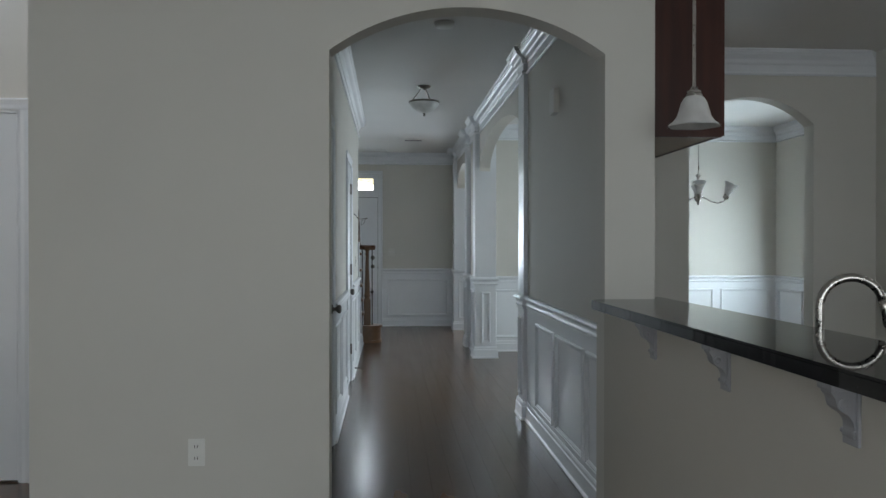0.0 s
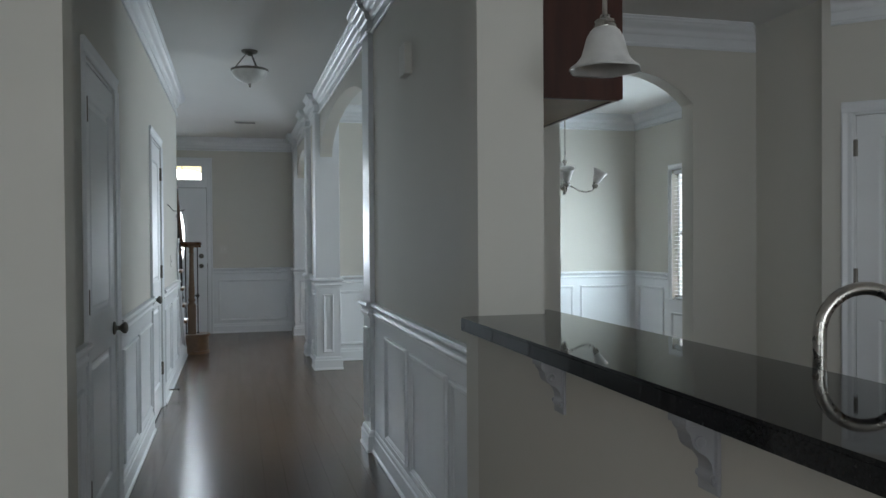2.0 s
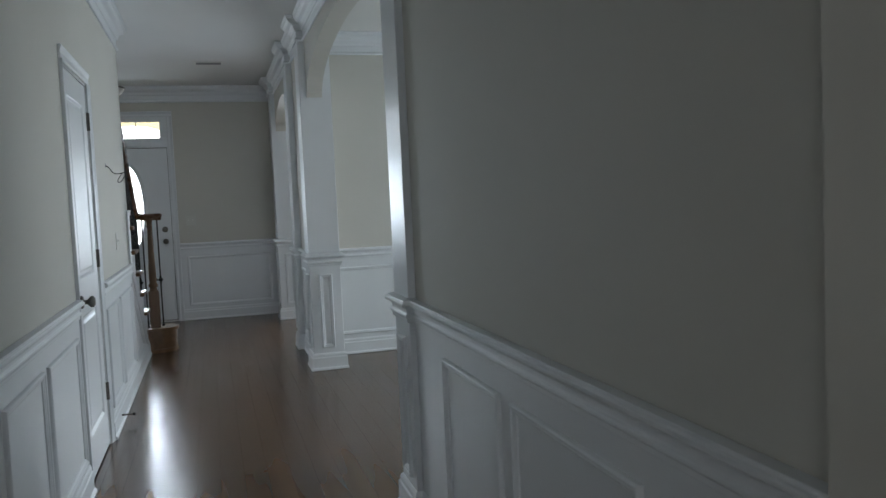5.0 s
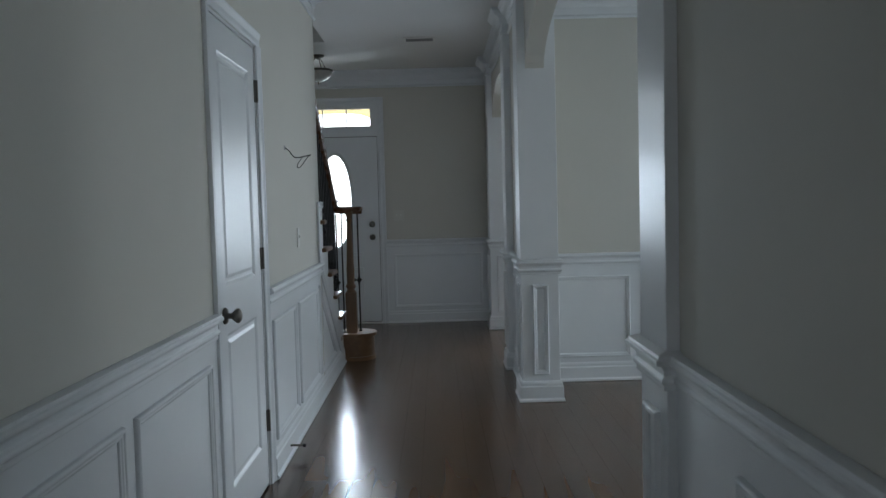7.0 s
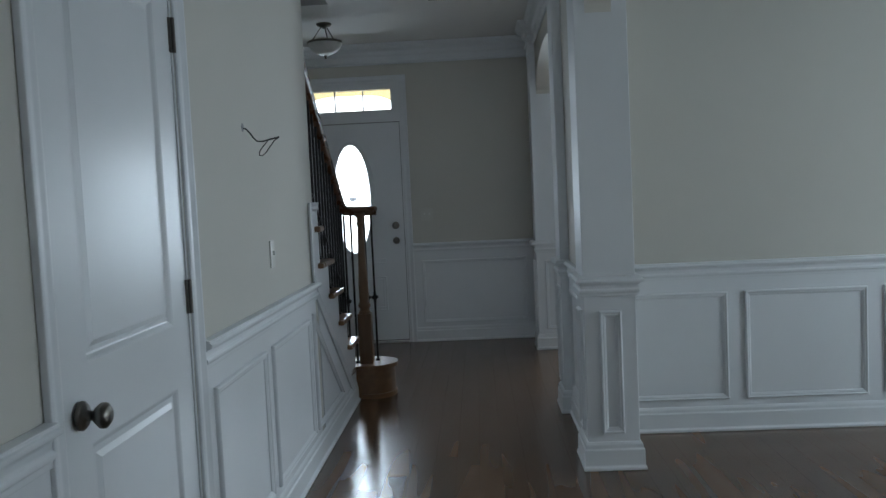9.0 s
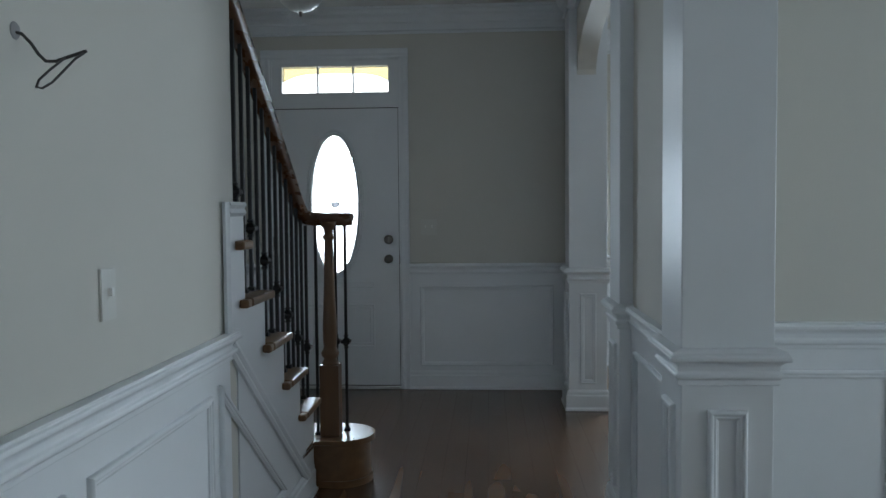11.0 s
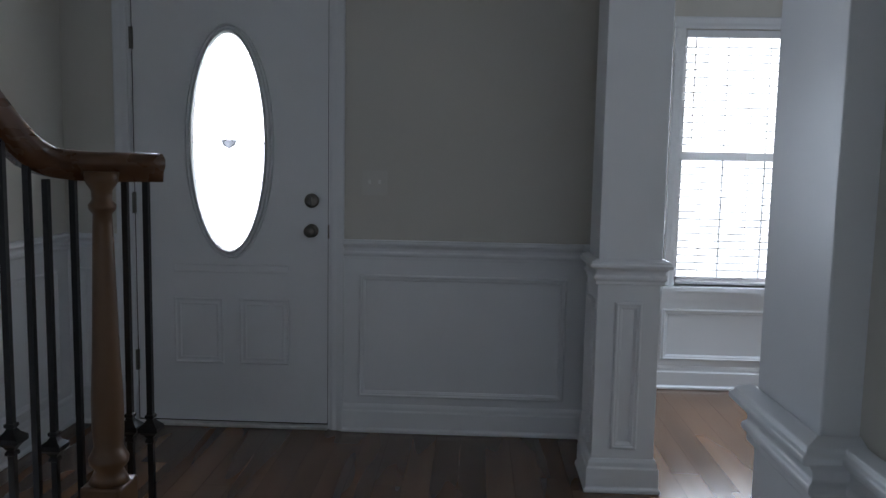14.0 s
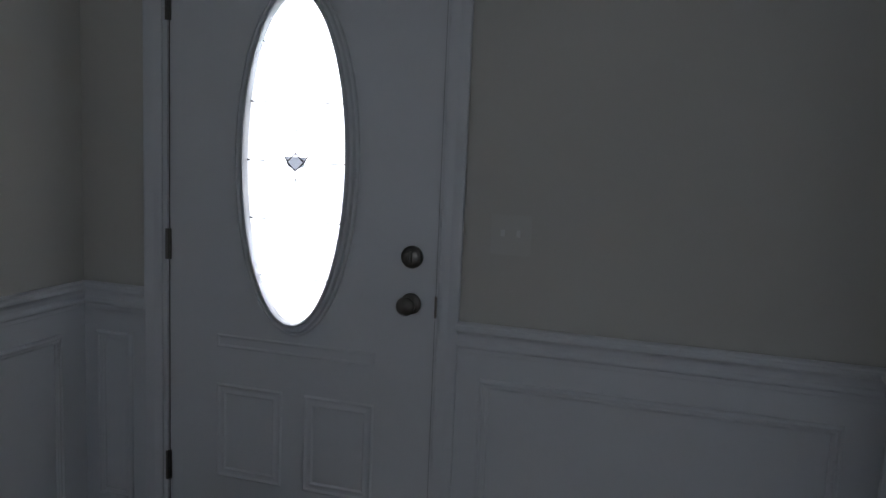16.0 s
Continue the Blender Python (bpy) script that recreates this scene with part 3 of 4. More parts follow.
def interior_door(name, wall, P, u0, u1, knob_high, label, hinges=True):
    """A two-panel hinged door in its frame; hinges at one side, knob at the other."""
    d = structure(empty(name), label, "door")
    g = 0.004
    a, b = u0 + 0.016, u1 - 0.016
    top = DH - 0.018
    bm = bmesh.new()
    for r in (rect(u0, u0 + 0.013, 0, DH), rect(u1 - 0.013, u1, 0, DH), rect(u0, u1, DH - 0.013, DH)):
        prism(bm, P, r, -0.118, -0.001)
    part("jamb", bm, WHITE, d)
    bm = bmesh.new()
    st = 0.115
    panels = ((0.21, 0.82), (1.00, top - 0.12))
    for r in (rect(a, a + st, 0.012, top), rect(b - st, b, 0.012, top), rect(a + st, b - st, 0.012, panels[0][0]), rect(a + st, b - st, panels[0][1], panels[1][0]), rect(a + st, b - st, panels[1][1], top)):
        prism(bm, P, r, -0.040, -0.004)
    slab = part("slab", bm, WHITE, d, "white painted two-panel slab")
    for v0, v1 in panels:
        bm = panel_frame(bmesh.new(), P, rect(a + st, b - st, v0, v1), ((0, 0), (0.006, -0.003), (0.014, -0.010), (0.018, -0.011), (0.030, -0.010), (0.045, -0.003)), base=-0.004)
        prism(bm, P, rect(a + st + 0.044, b - st - 0.044, v0 + 0.044, v1 - 0.044), -0.03, -0.007)
        part("panel", bm, WHITE, d)
    part("shadow_gap", prism(bmesh.new(), P, rect(u0 + 0.012, u1 - 0.012, 0.001, DH - 0.012), -0.046, -0.042), DARK, d)
    hu, ku = (a - 0.004, b - 0.065) if knob_high else (b + 0.004, a + 0.065)
    knob(d, P, ku, 0.895, BRONZE)
    for v in (0.31, 1.07, 1.835) if hinges else ():
        hinge(d, P, hu, v)
    casing(wall, P, u0, u1, DH)
    return d


interior_door("door_1", wall_left, P_left, D1[0], D1[1], True, "closed white two-panel closet door in the hall wall")
interior_door("door_2", wall_left, P_left, D2[0], D2[1], False, "closed white two-panel door beside the stairs")


def P_passage(u, v, n):
    return (u, 1.75 - n, v)


def P_pantry(u, v, n):
    c = math.sqrt(0.5)
    return (3.75 + c * u - c * n, 2.34 - c * u - c * n, v)


interior_door("door_3", bpy.data.objects["wall_living_room"], P_passage, -2.73, -1.955, False, "closed white two-panel door in the side passage", False)
bm = bmesh.new()
for r in (rect(-0.05, 0.12, 0, CEILING), rect(0.80, 1.90, 0, CEILING), rect(0.12, 0.80, DH, CEILING)):
    prism(bm, P_pantry, r, -0.12, 0)
wall_pantry = structure(part("wall_pantry", bm, WALL), "pale angled pantry wall", "wall")
trim(wall_pantry, P_pantry, "crown_molding", ((0.0, 1.8, 0, 0),))
interior_door("door_4", wall_pantry, P_pantry, 0.12, 0.80, True, "closed white panelled pantry door")

# ---- front door with oval glass and transom ----
front = structure(empty("door_5"), "white front door with an oval leaded glass", "door")
OX, OZ, OA, OB = -0.588, 1.356, 0.170, 0.503
SEG = 72


def oval(s, i, grow=0.0):
    t = 2 * math.pi * i / SEG
    return (OX + (OA + grow) * math.cos(t), OZ + (OB + grow) * math.sin(t))


def oval_band(bm, prof):
    """Rings round the oval: (outwards from the glass, depth)."""
    loops = [[bm.verts.new(P_front(*oval(0, i, g), n)) for i in range(SEG)] for g, n in prof]
    for a, b in zip(loops, loops[1:]):
        for i in range(SEG):
            bm.faces.new((a[i], a[(i + 1) % SEG], b[(i + 1) % SEG], b[i]))
    return bm


DX0, DX1, DZ0, DZ1 = FX0 + 0.0045, FX1 - 0.0045, 0.024, 2.050
bm = bmesh.new()
for n in (-0.012, -0.056):
    inner = [bm.verts.new(P_front(*oval(0, i, 0.014), n)) for i in range(SEG)]
    outer = []
    for i in range(SEG):
        t = 2 * math.pi * i / SEG
        c, s = math.cos(t), math.sin(t)
        k = min((DX1 - OX if c > 0 else OX - DX0) / max(abs(c), 1e-6), (DZ1 - OZ if s > 0 else OZ - DZ0) / max(abs(s), 1e-6))
        outer.append(bm.verts.new(P_front(OX + k * c, OZ + k * s, n)))
    for i in range(SEG):
        bm.faces.new((inner[i], inner[(i + 1) % SEG], outer[(i + 1) % SEG], outer[i]))
    for cx, cz in ((DX0, DZ0), (DX1, DZ0), (DX1, DZ1), (DX0, DZ1)):
        ang = math.atan2(cz - OZ, cx - OX) % (2 * math.pi)
        i = int(ang / (2 * math.pi) * SEG) % SEG
        bm.faces.new((outer[i], outer[(i + 1) % SEG], bm.verts.new(P_front(cx, cz, n))))
part("slab", bm, WHITE, front, "white steel slab, satin paint")
part("oval_frame", oval_band(bmesh.new(), [(0.043, -0.012), (0.042, -0.003), (0.039, 0.002), (0.035, 0.002), (0.033, -0.002), (0.031, -0.006), (0.029, -0.002), (0.027, 0.006), (0.024, 0.009), (0.019, 0.009), (0.016, 0.005), (0.014, -0.002), (0.012, -0.002), (0.010, 0.008), (0.007, 0.012), (0.003, 0.012), (0.000, 0.006), (-0.004, -0.011), (-0.001, -0.020), (0.012, -0.056), (0.03, -0.056)]), WHITE, front, "white stepped oval surround")
bm = bmesh.new()
bm.faces.new([bm.verts.new(P_front(*oval(0, i, -0.003), -0.013)) for i in range(SEG)])
pane = part("glass", bm, GLASS, front, "clear bevelled oval glass")
pane.visible_shadow = False
bm = bmesh.new()
for dz in (-0.36, -0.18, 0.0, 0.18, 0.36):
    w = OA * math.sqrt(max(0, 1 - (dz / OB) ** 2)) - 0.004
    for s in (-1, 1):
        tube(bm, [P_front(OX + s * w, OZ + dz, -0.010), P_front(OX + s * w * 0.62, OZ + dz, -0.010)], 0.0017, 6)
        tube(bm, [P_front(OX + s * w * 0.99, OZ + dz - 0.001, -0.010), P_front(OX + s * w * 0.99, OZ + dz + 0.004, -0.010)], 0.003, 6)
        tube(bm, [P_front(OX + s * w * 0.66, OZ + dz - 0.001, -0.010), P_front(OX + s * w * 0.66, OZ + dz + 0.003, -0.010)], 0.0022, 6)
corners = [(0.029, 0.0), (0.0, 0.027), (-0.029, 0.0), (0.0, -0.027)]
for (a, b), (c, d) in zip(corners, corners[1:] + corners[:1]):
    tube(bm, [P_front(OX + a, OZ + b, -0.0085), P_front(OX + c, OZ + d, -0.0085)], 0.0022, 6)
for s in (-1, 1):
    tube(bm, [P_front(OX + s * 0.044, OZ + 0.022, -0.010), P_front(OX + s * 0.022, OZ - 0.006, -0.010)], 0.0017, 6)
    tube(bm, [P_front(OX + s * 0.040, OZ - 0.020, -0.010), P_front(OX + s * 0.033, OZ - 0.026, -0.010)], 0.0015, 6)
for z0, z1 in ((0.065, 0.10), (-0.08, -0.05), (-0.47, -0.40)):
    tube(bm, [P_front(OX, OZ + z0, -0.010), P_front(OX, OZ + z1, -0.010)], 0.0018, 6)
    tube(bm, [P_front(OX, OZ + z1, -0.010), P_front(OX, OZ + z1 - 0.005, -0.010)], 0.003, 6)
part("lead_came", bm, LEAD, front, "thin dark lead lines in the glass")
bm = prism(bmesh.new(), P_front, [(OX - 0.028, OZ - 0.014), (OX, OZ - 0.023), (OX + 0.028, OZ - 0.014), (OX + 0.038, OZ + 0.017), (OX - 0.038, OZ + 0.017)], -0.012, -0.0115)
part("center_jewel", bm, GREYGLASS, front, "grey bevelled glass diamond")
STAMP = ((0.0, 0.0), (0.006, 0.005), (0.014, 0.001), (0.020, 0.001), (0.030, 0.004), (0.036, 0.0))
for u0, u1 in ((-0.86, -0.62), (-0.545, -0.305)):
    part("stamped_panel", panel_frame(bmesh.new(), P_front, rect(u0, u1, 0.305, 0.625), STAMP, base=-0.012), WHITE, front)
part("stamped_panel", panel_frame(bmesh.new(), P_front, rect(-0.86, -0.305, 0.745, 0.790), ((0.0, 0.0), (0.005, 0.003), (0.012, 0.0)), base=-0.012), WHITE, front)


def P_slab(u, v, n):
    return P_front(u, v, n - 0.012)


knob(front, P_slab, -0.198, 0.955, BRONZE)
m = Matrix.Translation(P_slab(-0.198, 1.096, 0)) @ Vector((0, -1, 0)).to_track_quat("Z", "Y").to_matrix().to_4x4()
bolt = part("deadbolt", lathe(bmesh.new(), [(0.034, 0.0), (0.034, 0.010), (0.030, 0.017), (0.020, 0.020), (0.0, 0.021)], m=m), BRONZE, front, "round pewter deadbolt", True)
part("thumb_turn", cube(-0.202, -0.194, YF - 0.022, YF + 0.0, 1.078, 1.114, 0.002), BRONZE, bolt)
for v in (0.315, 1.07, 1.83):
    hinge(front, P_slab, FX0 - 0.002, v)
bm = bmesh.new()
for r in (rect(FX0 - 0.02, FX0, 0, 2.42), rect(FX1, FX1 + 0.02, 0, 2.42), rect(FX0, FX1, 2.056, 2.125), rect(FX0, FX1, 2.395, 2.42)):
    prism(bm, P_front, r, -0.16, -0.002)
part("jamb", bm, WHITE, front)
# Dark strips laid in the door gap in place of its shade.
bm = bmesh.new()
for r in (rect(FX1 - 0.0042, FX1 - 0.0005, 0.02, 2.054), rect(FX0 + 0.0005, FX0 + 0.0042, 0.02, 2.054), rect(FX0, FX1, 2.051, 2.0555), rect(FX0, FX1, 0.0185, 0.0238)):
    prism(bm, P_front, r, -0.05, -0.0128)
part("gap_shade", bm, DARK, front, "dark strips that stand for shade in the door gap")
part("strike_plate", prism(bmesh.new(), P_front, rect(FX1 - 0.003, FX1 + 0.004, 0.92, 0.985), -0.012, 0.0), BRONZE, front)
part("threshold", cube(FX0, FX1, YF - 0.020, YF + 0.16, 0.0, 0.018, 0.004), ALUMINIUM, front, "worn metal threshold")
casing(wall_front, P_front, FX0 - 0.012, FX1 + 0.012, 2.412)
transom = structure(empty("window_1"), "three-light transom window over the front door, amber along the top", "window")
TX0, TX1, TZ0, TZ1 = -0.968, -0.188, 2.168, 2.358
bm = bmesh.new()
for r in (rect(FX0, FX1, 2.125, TZ0), rect(FX0, FX1, TZ1, 2.395), rect(FX0, TX0, TZ0, TZ1), rect(TX1, FX1, TZ0, TZ1)):
    prism(bm, P_front, r, -0.09, -0.01)
part("frame", bm, WHITE, transom)
for i in (1, 2):
    u = TX0 + (TX1 - TX0) * i / 3
    part("mullion", prism(bmesh.new(), P_front, rect(u - 0.006, u + 0.006, TZ0, TZ1), -0.06, -0.03), WHITE, transom)
for i in range(3):
    u0, u1 = TX0 + (TX1 - TX0) * i / 3 + 0.006, TX0 + (TX1 - TX0) * (i + 1) / 3 - 0.006
    p = part("pane", prism(bmesh.new(), P_front, rect(u0, u1, TZ0, TZ1), -0.048, -0.044), GLASS, transom)
    p.visible_shadow = False

def strip_edge(u):
    c = (TX0 + TX1) / 2
    return TZ1 - 0.048 - 0.062 * abs((u - c) / (TX1 - c)) ** 4


# Thin amber sheet added over the panes, deeper at both ends.
us = [TX0 + (TX1 - TX0) * i / 24 for i in range(25)]
film = [(u, strip_edge(u)) for u in us] + [(TX1, TZ1), (TX0, TZ1)]
bm = bmesh.new()
for (a, b), (c, d) in zip(film[:24], film[1:25]):
    prism(bm, P_front, [(a, b), (c, d), (c, TZ1), (a, TZ1)], -0.054, -0.052)
p = part("amber_strip", bm, AMBER, transom, "amber strip along the top of the glass")
p.visible_shadow = False

# ---- windows with blinds ----
def window(name, wall, P, u0, u1, v0, v1, cols, label):
    """A double-hung window with muntins, sill, apron and a lowered slatted blind."""
    w = structure(empty(name), label, "window")
    bm = bmesh.new()
    for r in (rect(u0, u0 + 0.03, v0, v1), rect(u1 - 0.03, u1, v0, v1), rect(u0, u1, v0, v0 + 0.04), rect(u0, u1, v1 - 0.03, v1)):
        prism(bm, P, r, -0.12, -0.07)
    part("frame", bm, WHITE, w)
    mid = (v0 + v1) / 2 + 0.02
    part("meeting_rail", prism(bmesh.new(), P, rect(u0 + 0.03, u1 - 0.03, mid - 0.022, mid + 0.022), -0.115, -0.075), WHITE, w)
    for a, b in ((v0 + 0.04, mid - 0.022), (mid + 0.022, v1 - 0.03)):
        bm = bmesh.new()
        h = 0.005 if a < mid else 0.0025
        for i in range(1, cols):
            u = u0 + 0.03 + (u1 - u0 - 0.06) * i / cols
            prism(bm, P, rect(u - h, u + h, a, b), -0.105, -0.09)
        c = (a + b) / 2
        for i in range(cols):
            s = u0 + 0.03 + (u1 - u0 - 0.06) * i / cols
            prism(bm, P, rect(s + (0.008 if i else 0), s + (u1 - u0 - 0.06) / cols - (0.008 if i < cols - 1 else 0), c - h, c + h), -0.105, -0.09)
        part("muntin", bm, WHITE, w)
        p = part("pane", prism(bmesh.new(), P, rect(u0 + 0.03, u1 - 0.03, a, b), -0.100, -0.096), GLASS, w)
        p.visible_shadow = False
    part("window_sill", prism(bmesh.new(), P, rect(u0 - 0.09, u1 + 0.09, v0 - 0.028, v0), -0.07, 0.045), WHITE, w)
    part("apron", prism(bmesh.new(), P, rect(u0 - 0.07, u1 + 0.07, v0 - 0.085, v0 - 0.029), 0.0, 0.016), WHITE, w)
    part("window_casing", molding(bmesh.new(), lambda u, v, n: P(u0 - v, u, n), v0, v1, CASE), WHITE, w)
    part("window_casing", molding(bmesh.new(), lambda u, v, n: P(u1 + v, u, n), v0, v1, CASE), WHITE, w)
    part("window_casing", molding(bmesh.new(), lambda u, v, n: P(u, v1 + v, n), u0 - 0.064, u1 + 0.064, CASE), WHITE, w)
    return w


def blind(P, u0, u1, v0, v1):
    """A slatted blind let down, its slats open."""
    b = tagged(empty("window_blind"), "white slatted window blind let down with open slats", "blind")
    part("headrail", prism(bmesh.new(), P, rect(u0 + 0.01, u1 - 0.01, v1 - 0.045, v1 - 0.004), -0.060, -0.012), WHITE, b)
    part("bottom_rail", prism(bmesh.new(), P, rect(u0 + 0.012, u1 - 0.012, v0 + 0.008, v0 + 0.022), -0.058, -0.014), WHITE, b)
    n = int((v1 - v0 - 0.08) / 0.042)
    first = None
    for i in range(n):
        v = v0 + 0.05 + i * 0.042
        if first is None:
            at = Vector(P(0, 0, 0))
            bm = bmesh.new()
            a = [bm.verts.new(P(u, dv, d)) for u in (u0 + 0.012, u1 - 0.012) for d, dv in ((-0.060, -0.002), (-0.036, 0.003), (-0.012, -0.002))]
            lo = [bm.verts.new(x.co + Vector((0, 0, -0.0025))) for x in a]
            for j in (0, 1):
                bm.faces.new((a[j], a[j + 1], a[j + 4], a[j + 3]))
                bm.faces.new((lo[j], lo[j + 3], lo[j + 4], lo[j + 1]))
            for j, k in ((0, 3), (3, 4), (4, 5), (5, 2), (2, 1), (1, 0)):
                bm.faces.new((a[j], a[k], lo[k], lo[j]))
            first = part("slat", bm, VINYL, b)
            first.location.z = v
        else:
            s = new("slat", first.data)
            s.parent, s.location.z = b, v
    for u in (u0 + 0.13, (u0 + u1) / 2, u1 - 0.13):
        bm = bmesh.new()
        for d in (-0.062, -0.010):
            tube(bm, [P(u, v0 + 0.02, d), P(u, v1 - 0.04, d)], 0.0017, 5)
        part("ladder_cord", bm, PLASTIC, b)
    wand = P(u0 + 0.06, 0, -0.004)
    part("wand", tube(bmesh.new(), [(wand[0], wand[1], v1 - 0.05), (wand[0], wand[1], v1 - 0.62)], 0.004, 8), PLASTIC, b)
    return b


window("window_2", wall_bay, P_bay, BW[0], BW[1], BW[2], BW[3], 3, "bright double-hung front room window")
blind(P_bay, BW[0], BW[1], BW[2], BW[3])
# Out-of-view window and blind, added round the extra front lamp.
window("added_window_front", wall_bay, P_bay, 3.18, 4.02, BW[2], BW[3], 3, "added unseen front room window for extra light")
blind(P_bay, 3.18, 4.02, BW[2], BW[3])
window("window_3", wall_side, P_dining_side, DW[0], DW[1], DW[2], DW[3], 3, "bright double-hung dining room window")
blind(P_dining_side, DW[0], DW[1], DW[2], DW[3])
# Window and blind added out of view for the second dining lamp.
window("added_window_dining", wall_side, P_dining_side, DV[0], DV[1], DW[2], DW[3], 3, "added unseen dining room window for more even light")
blind(P_dining_side, DV[0], DV[1], DW[2], DW[3])

# ---- outdoors: ground and bright distance ----
structure(part("ground", cube(-60, 60, -60, 70, -0.55, -0.20), material("lawn", (0.07, 0.10, 0.04), 0.9, vary=0.4, scale=3)), "green lawn round the house", "ground")
bm = bmesh.new()
box(bm, -7, 8.2, 13.0, 13.2, -0.2, 1.5)
box(bm, 8.3, 8.5, 1, 12.9, -0.2, 1.5)
structure(part("backdrop", bm, DAY), "hazy white daylight beyond the windows", "sky")
bm = cube(-7, 8.2, 13.0, 13.2, 1.5, 9)
box(bm, 8.3, 8.5, 1, 12.9, 1.5, 9)
structure(part("backdrop_sky", bm, SKY), "bright overcast sky beyond the windows", "sky")
# Unseen glowing sheets behind the house, dimmed to temper the living room light.
bm = cube(-8, 8, -10.4, -10.2, -0.2, 9)
box(bm, -8.2, -8.0, -10, -1, -0.2, 9)
structure(part("backdrop_rear", bm, REAR_GLOW), "unseen glowing backdrop behind the house, dimmed as fill light", "sky")

# ---- staircase ----
stair = tagged(empty("staircase", (-0.8, 8.0, 0)), "oak staircase with white risers and black iron balusters", "stairs")
stair.location = (0, 0, 0)
SX0, SX1 = XF, -0.262


def top(k):
    return RISE * k + 0.032


def nose(k):
    return 7.93 - RUN * (k - 2)


for k in range(2, 14):
    near = nose(k) - (0.338 if k < 7 else 0.28)
    x1 = SX1 if k < 7 else XL - 0.125
    bm = bmesh.new()
    if k == 6:
        box(bm, SX0, XL - 0.125, nose(k) - 0.285, nose(k), top(k) - 0.030, top(k), 0.008)
        box(bm, XL - 0.126, x1, 6.77, nose(k), top(k) - 0.030, top(k), 0.008)
    else:
        box(bm, SX0, x1, nose(k) - 0.285, nose(k), top(k) - 0.030, top(k), 0.008)
    if k < 6:
        box(bm, XL + 0.004, x1 - 0.0005, near, nose(k) - 0.286, top(k) - 0.030, top(k) - 0.0005, 0.008)
    part("tread", bm, OAK, stair)
    part("riser", cube(SX0, XL - (0.004 if k < 7 else 0.125), nose(k) - 0.048, nose(k) - 0.030, top(k - 1), top(k) - 0.030), WHITE, stair)
outline = [(7.95, 0.0), (7.95, top(1) - 0.03)]
for k in range(2, 7):
    outline += [(nose(k) - 0.030, top(k - 1) - 0.030), (nose(k) - 0.030, top(k) - 0.030)]
outline = [(nose(2) - 0.030, 0.0)] + outline[2:]
outline += [(6.785, top(6) - 0.030), (6.785, 0.0)]
part("stringer_panel", prism(bmesh.new(), P_left, outline, -0.05, 0.004), WHITE, stair, "white painted stepped stringer panel")
part("skirt_end", prism(bmesh.new(), P_left, rect(6.675, 6.868, 0.84, 1.335), 0.0, 0.007), WHITE, stair)
part("skirt_block", prism(bmesh.new(), P_left, rect(6.781, 6.868, 1.185, 1.335), -0.12, -0.001), WHITE, stair)
SW = [(0.004, 0.0), (0.016, 0.002), (0.020, 0.020), (0.012, 0.034), (0.020, 0.050), (0.014, 0.062), (0.004, 0.064)]
s0, s1 = (6.728, 0.900), (7.83, 0.075)
length = math.dist(s0, s1)
dv = ((s1[0] - s0[0]) / length, (s1[1] - s0[1]) / length)


def P_slope(u, v, n):
    return P_left(s0[0] + dv[0] * u + dv[1] * v, s0[1] + dv[1] * u - dv[0] * v, n)


part("slope_molding", molding(bmesh.new(), P_slope, 0, length, SW), WHITE, stair)
tri = [(6.585, 0.172), (7.37, 0.172), (6.585, 0.775)]
part("panel_molding", panel_frame(bmesh.new(), P_left, tri, base=0.006), WHITE, stair)
POST = [(0.006, 0.0), (0.016, 0.0), (0.019, 0.010), (0.012, 0.022), (0.018, 0.036), (0.010, 0.046), (0.006, 0.048)]
part("post_molding", molding(bmesh.new(), lambda u, v, n: P_left(6.655 + v, u, n), 0.921, 1.335, POST), WHITE, stair)
part("post_molding", molding(bmesh.new(), lambda u, v, n: P_left(u, 1.336 - v, n), 6.704, 6.868, POST), WHITE, stair)

# bullnose starting step
BX, BY, BR = -0.192, 8.035, 0.144
outline = [(SX0, 7.80), (BX, 7.80)]
for i in range(25):
    a = -math.pi / 2 + math.pi * i / 24
    outline.append((BX + BR * math.cos(a), BY + BR * math.sin(a)))
outline = [(SX0, 7.60), (BX - 0.01, 7.60 + 0.285)] + outline[2:] + [(SX0, BY + BR)]
outline = [(SX0, 7.60), (XL - 0.004, 7.60), (XL - 0.004, BY - BR)] + [p for p in outline[2:]]


def P_flat(u, v, n):
    return (u, v, n)


part("starting_step", prism(bmesh.new(), P_flat, offset(outline, 0.0), 0.0, top(1) - 0.028), OAK, stair, "rounded oak starting step")
big = [(BX + (BR + 0.022) * math.cos(-math.pi / 2 + math.pi * i / 24), BY + (BR + 0.022) * math.sin(-math.pi / 2 + math.pi * i / 24)) for i in range(25)]
bm = prism(bmesh.new(), P_flat, [(SX0, 7.60), (XL + 0.004, 7.60), (XL + 0.004, BY - BR - 0.018)] + big + [(SX0, BY + BR + 0.022)], top(1) - 0.028, top(1))
bmesh.ops.bevel(bm, geom=[e for e in bm.edges if abs(e.verts[0].co.z - e.verts[1].co.z) < 1e-5], offset=0.008, segments=2, affect="EDGES")
part("tread", bm, OAK, stair, "rounded oak starting tread")
small = [(BX + (BR + 0.010) * math.cos(-math.pi / 2 + math.pi * i / 24), BY + (BR + 0.010) * math.sin(-math.pi / 2 + math.pi * i / 24)) for i in range(25)]
part("shoe_molding", prism(bmesh.new(), P_flat, [(SX0, BY), (BX, BY - BR - 0.010)] + small + [(SX0, BY + BR + 0.010)], 0.0, 0.032), OAK, stair)

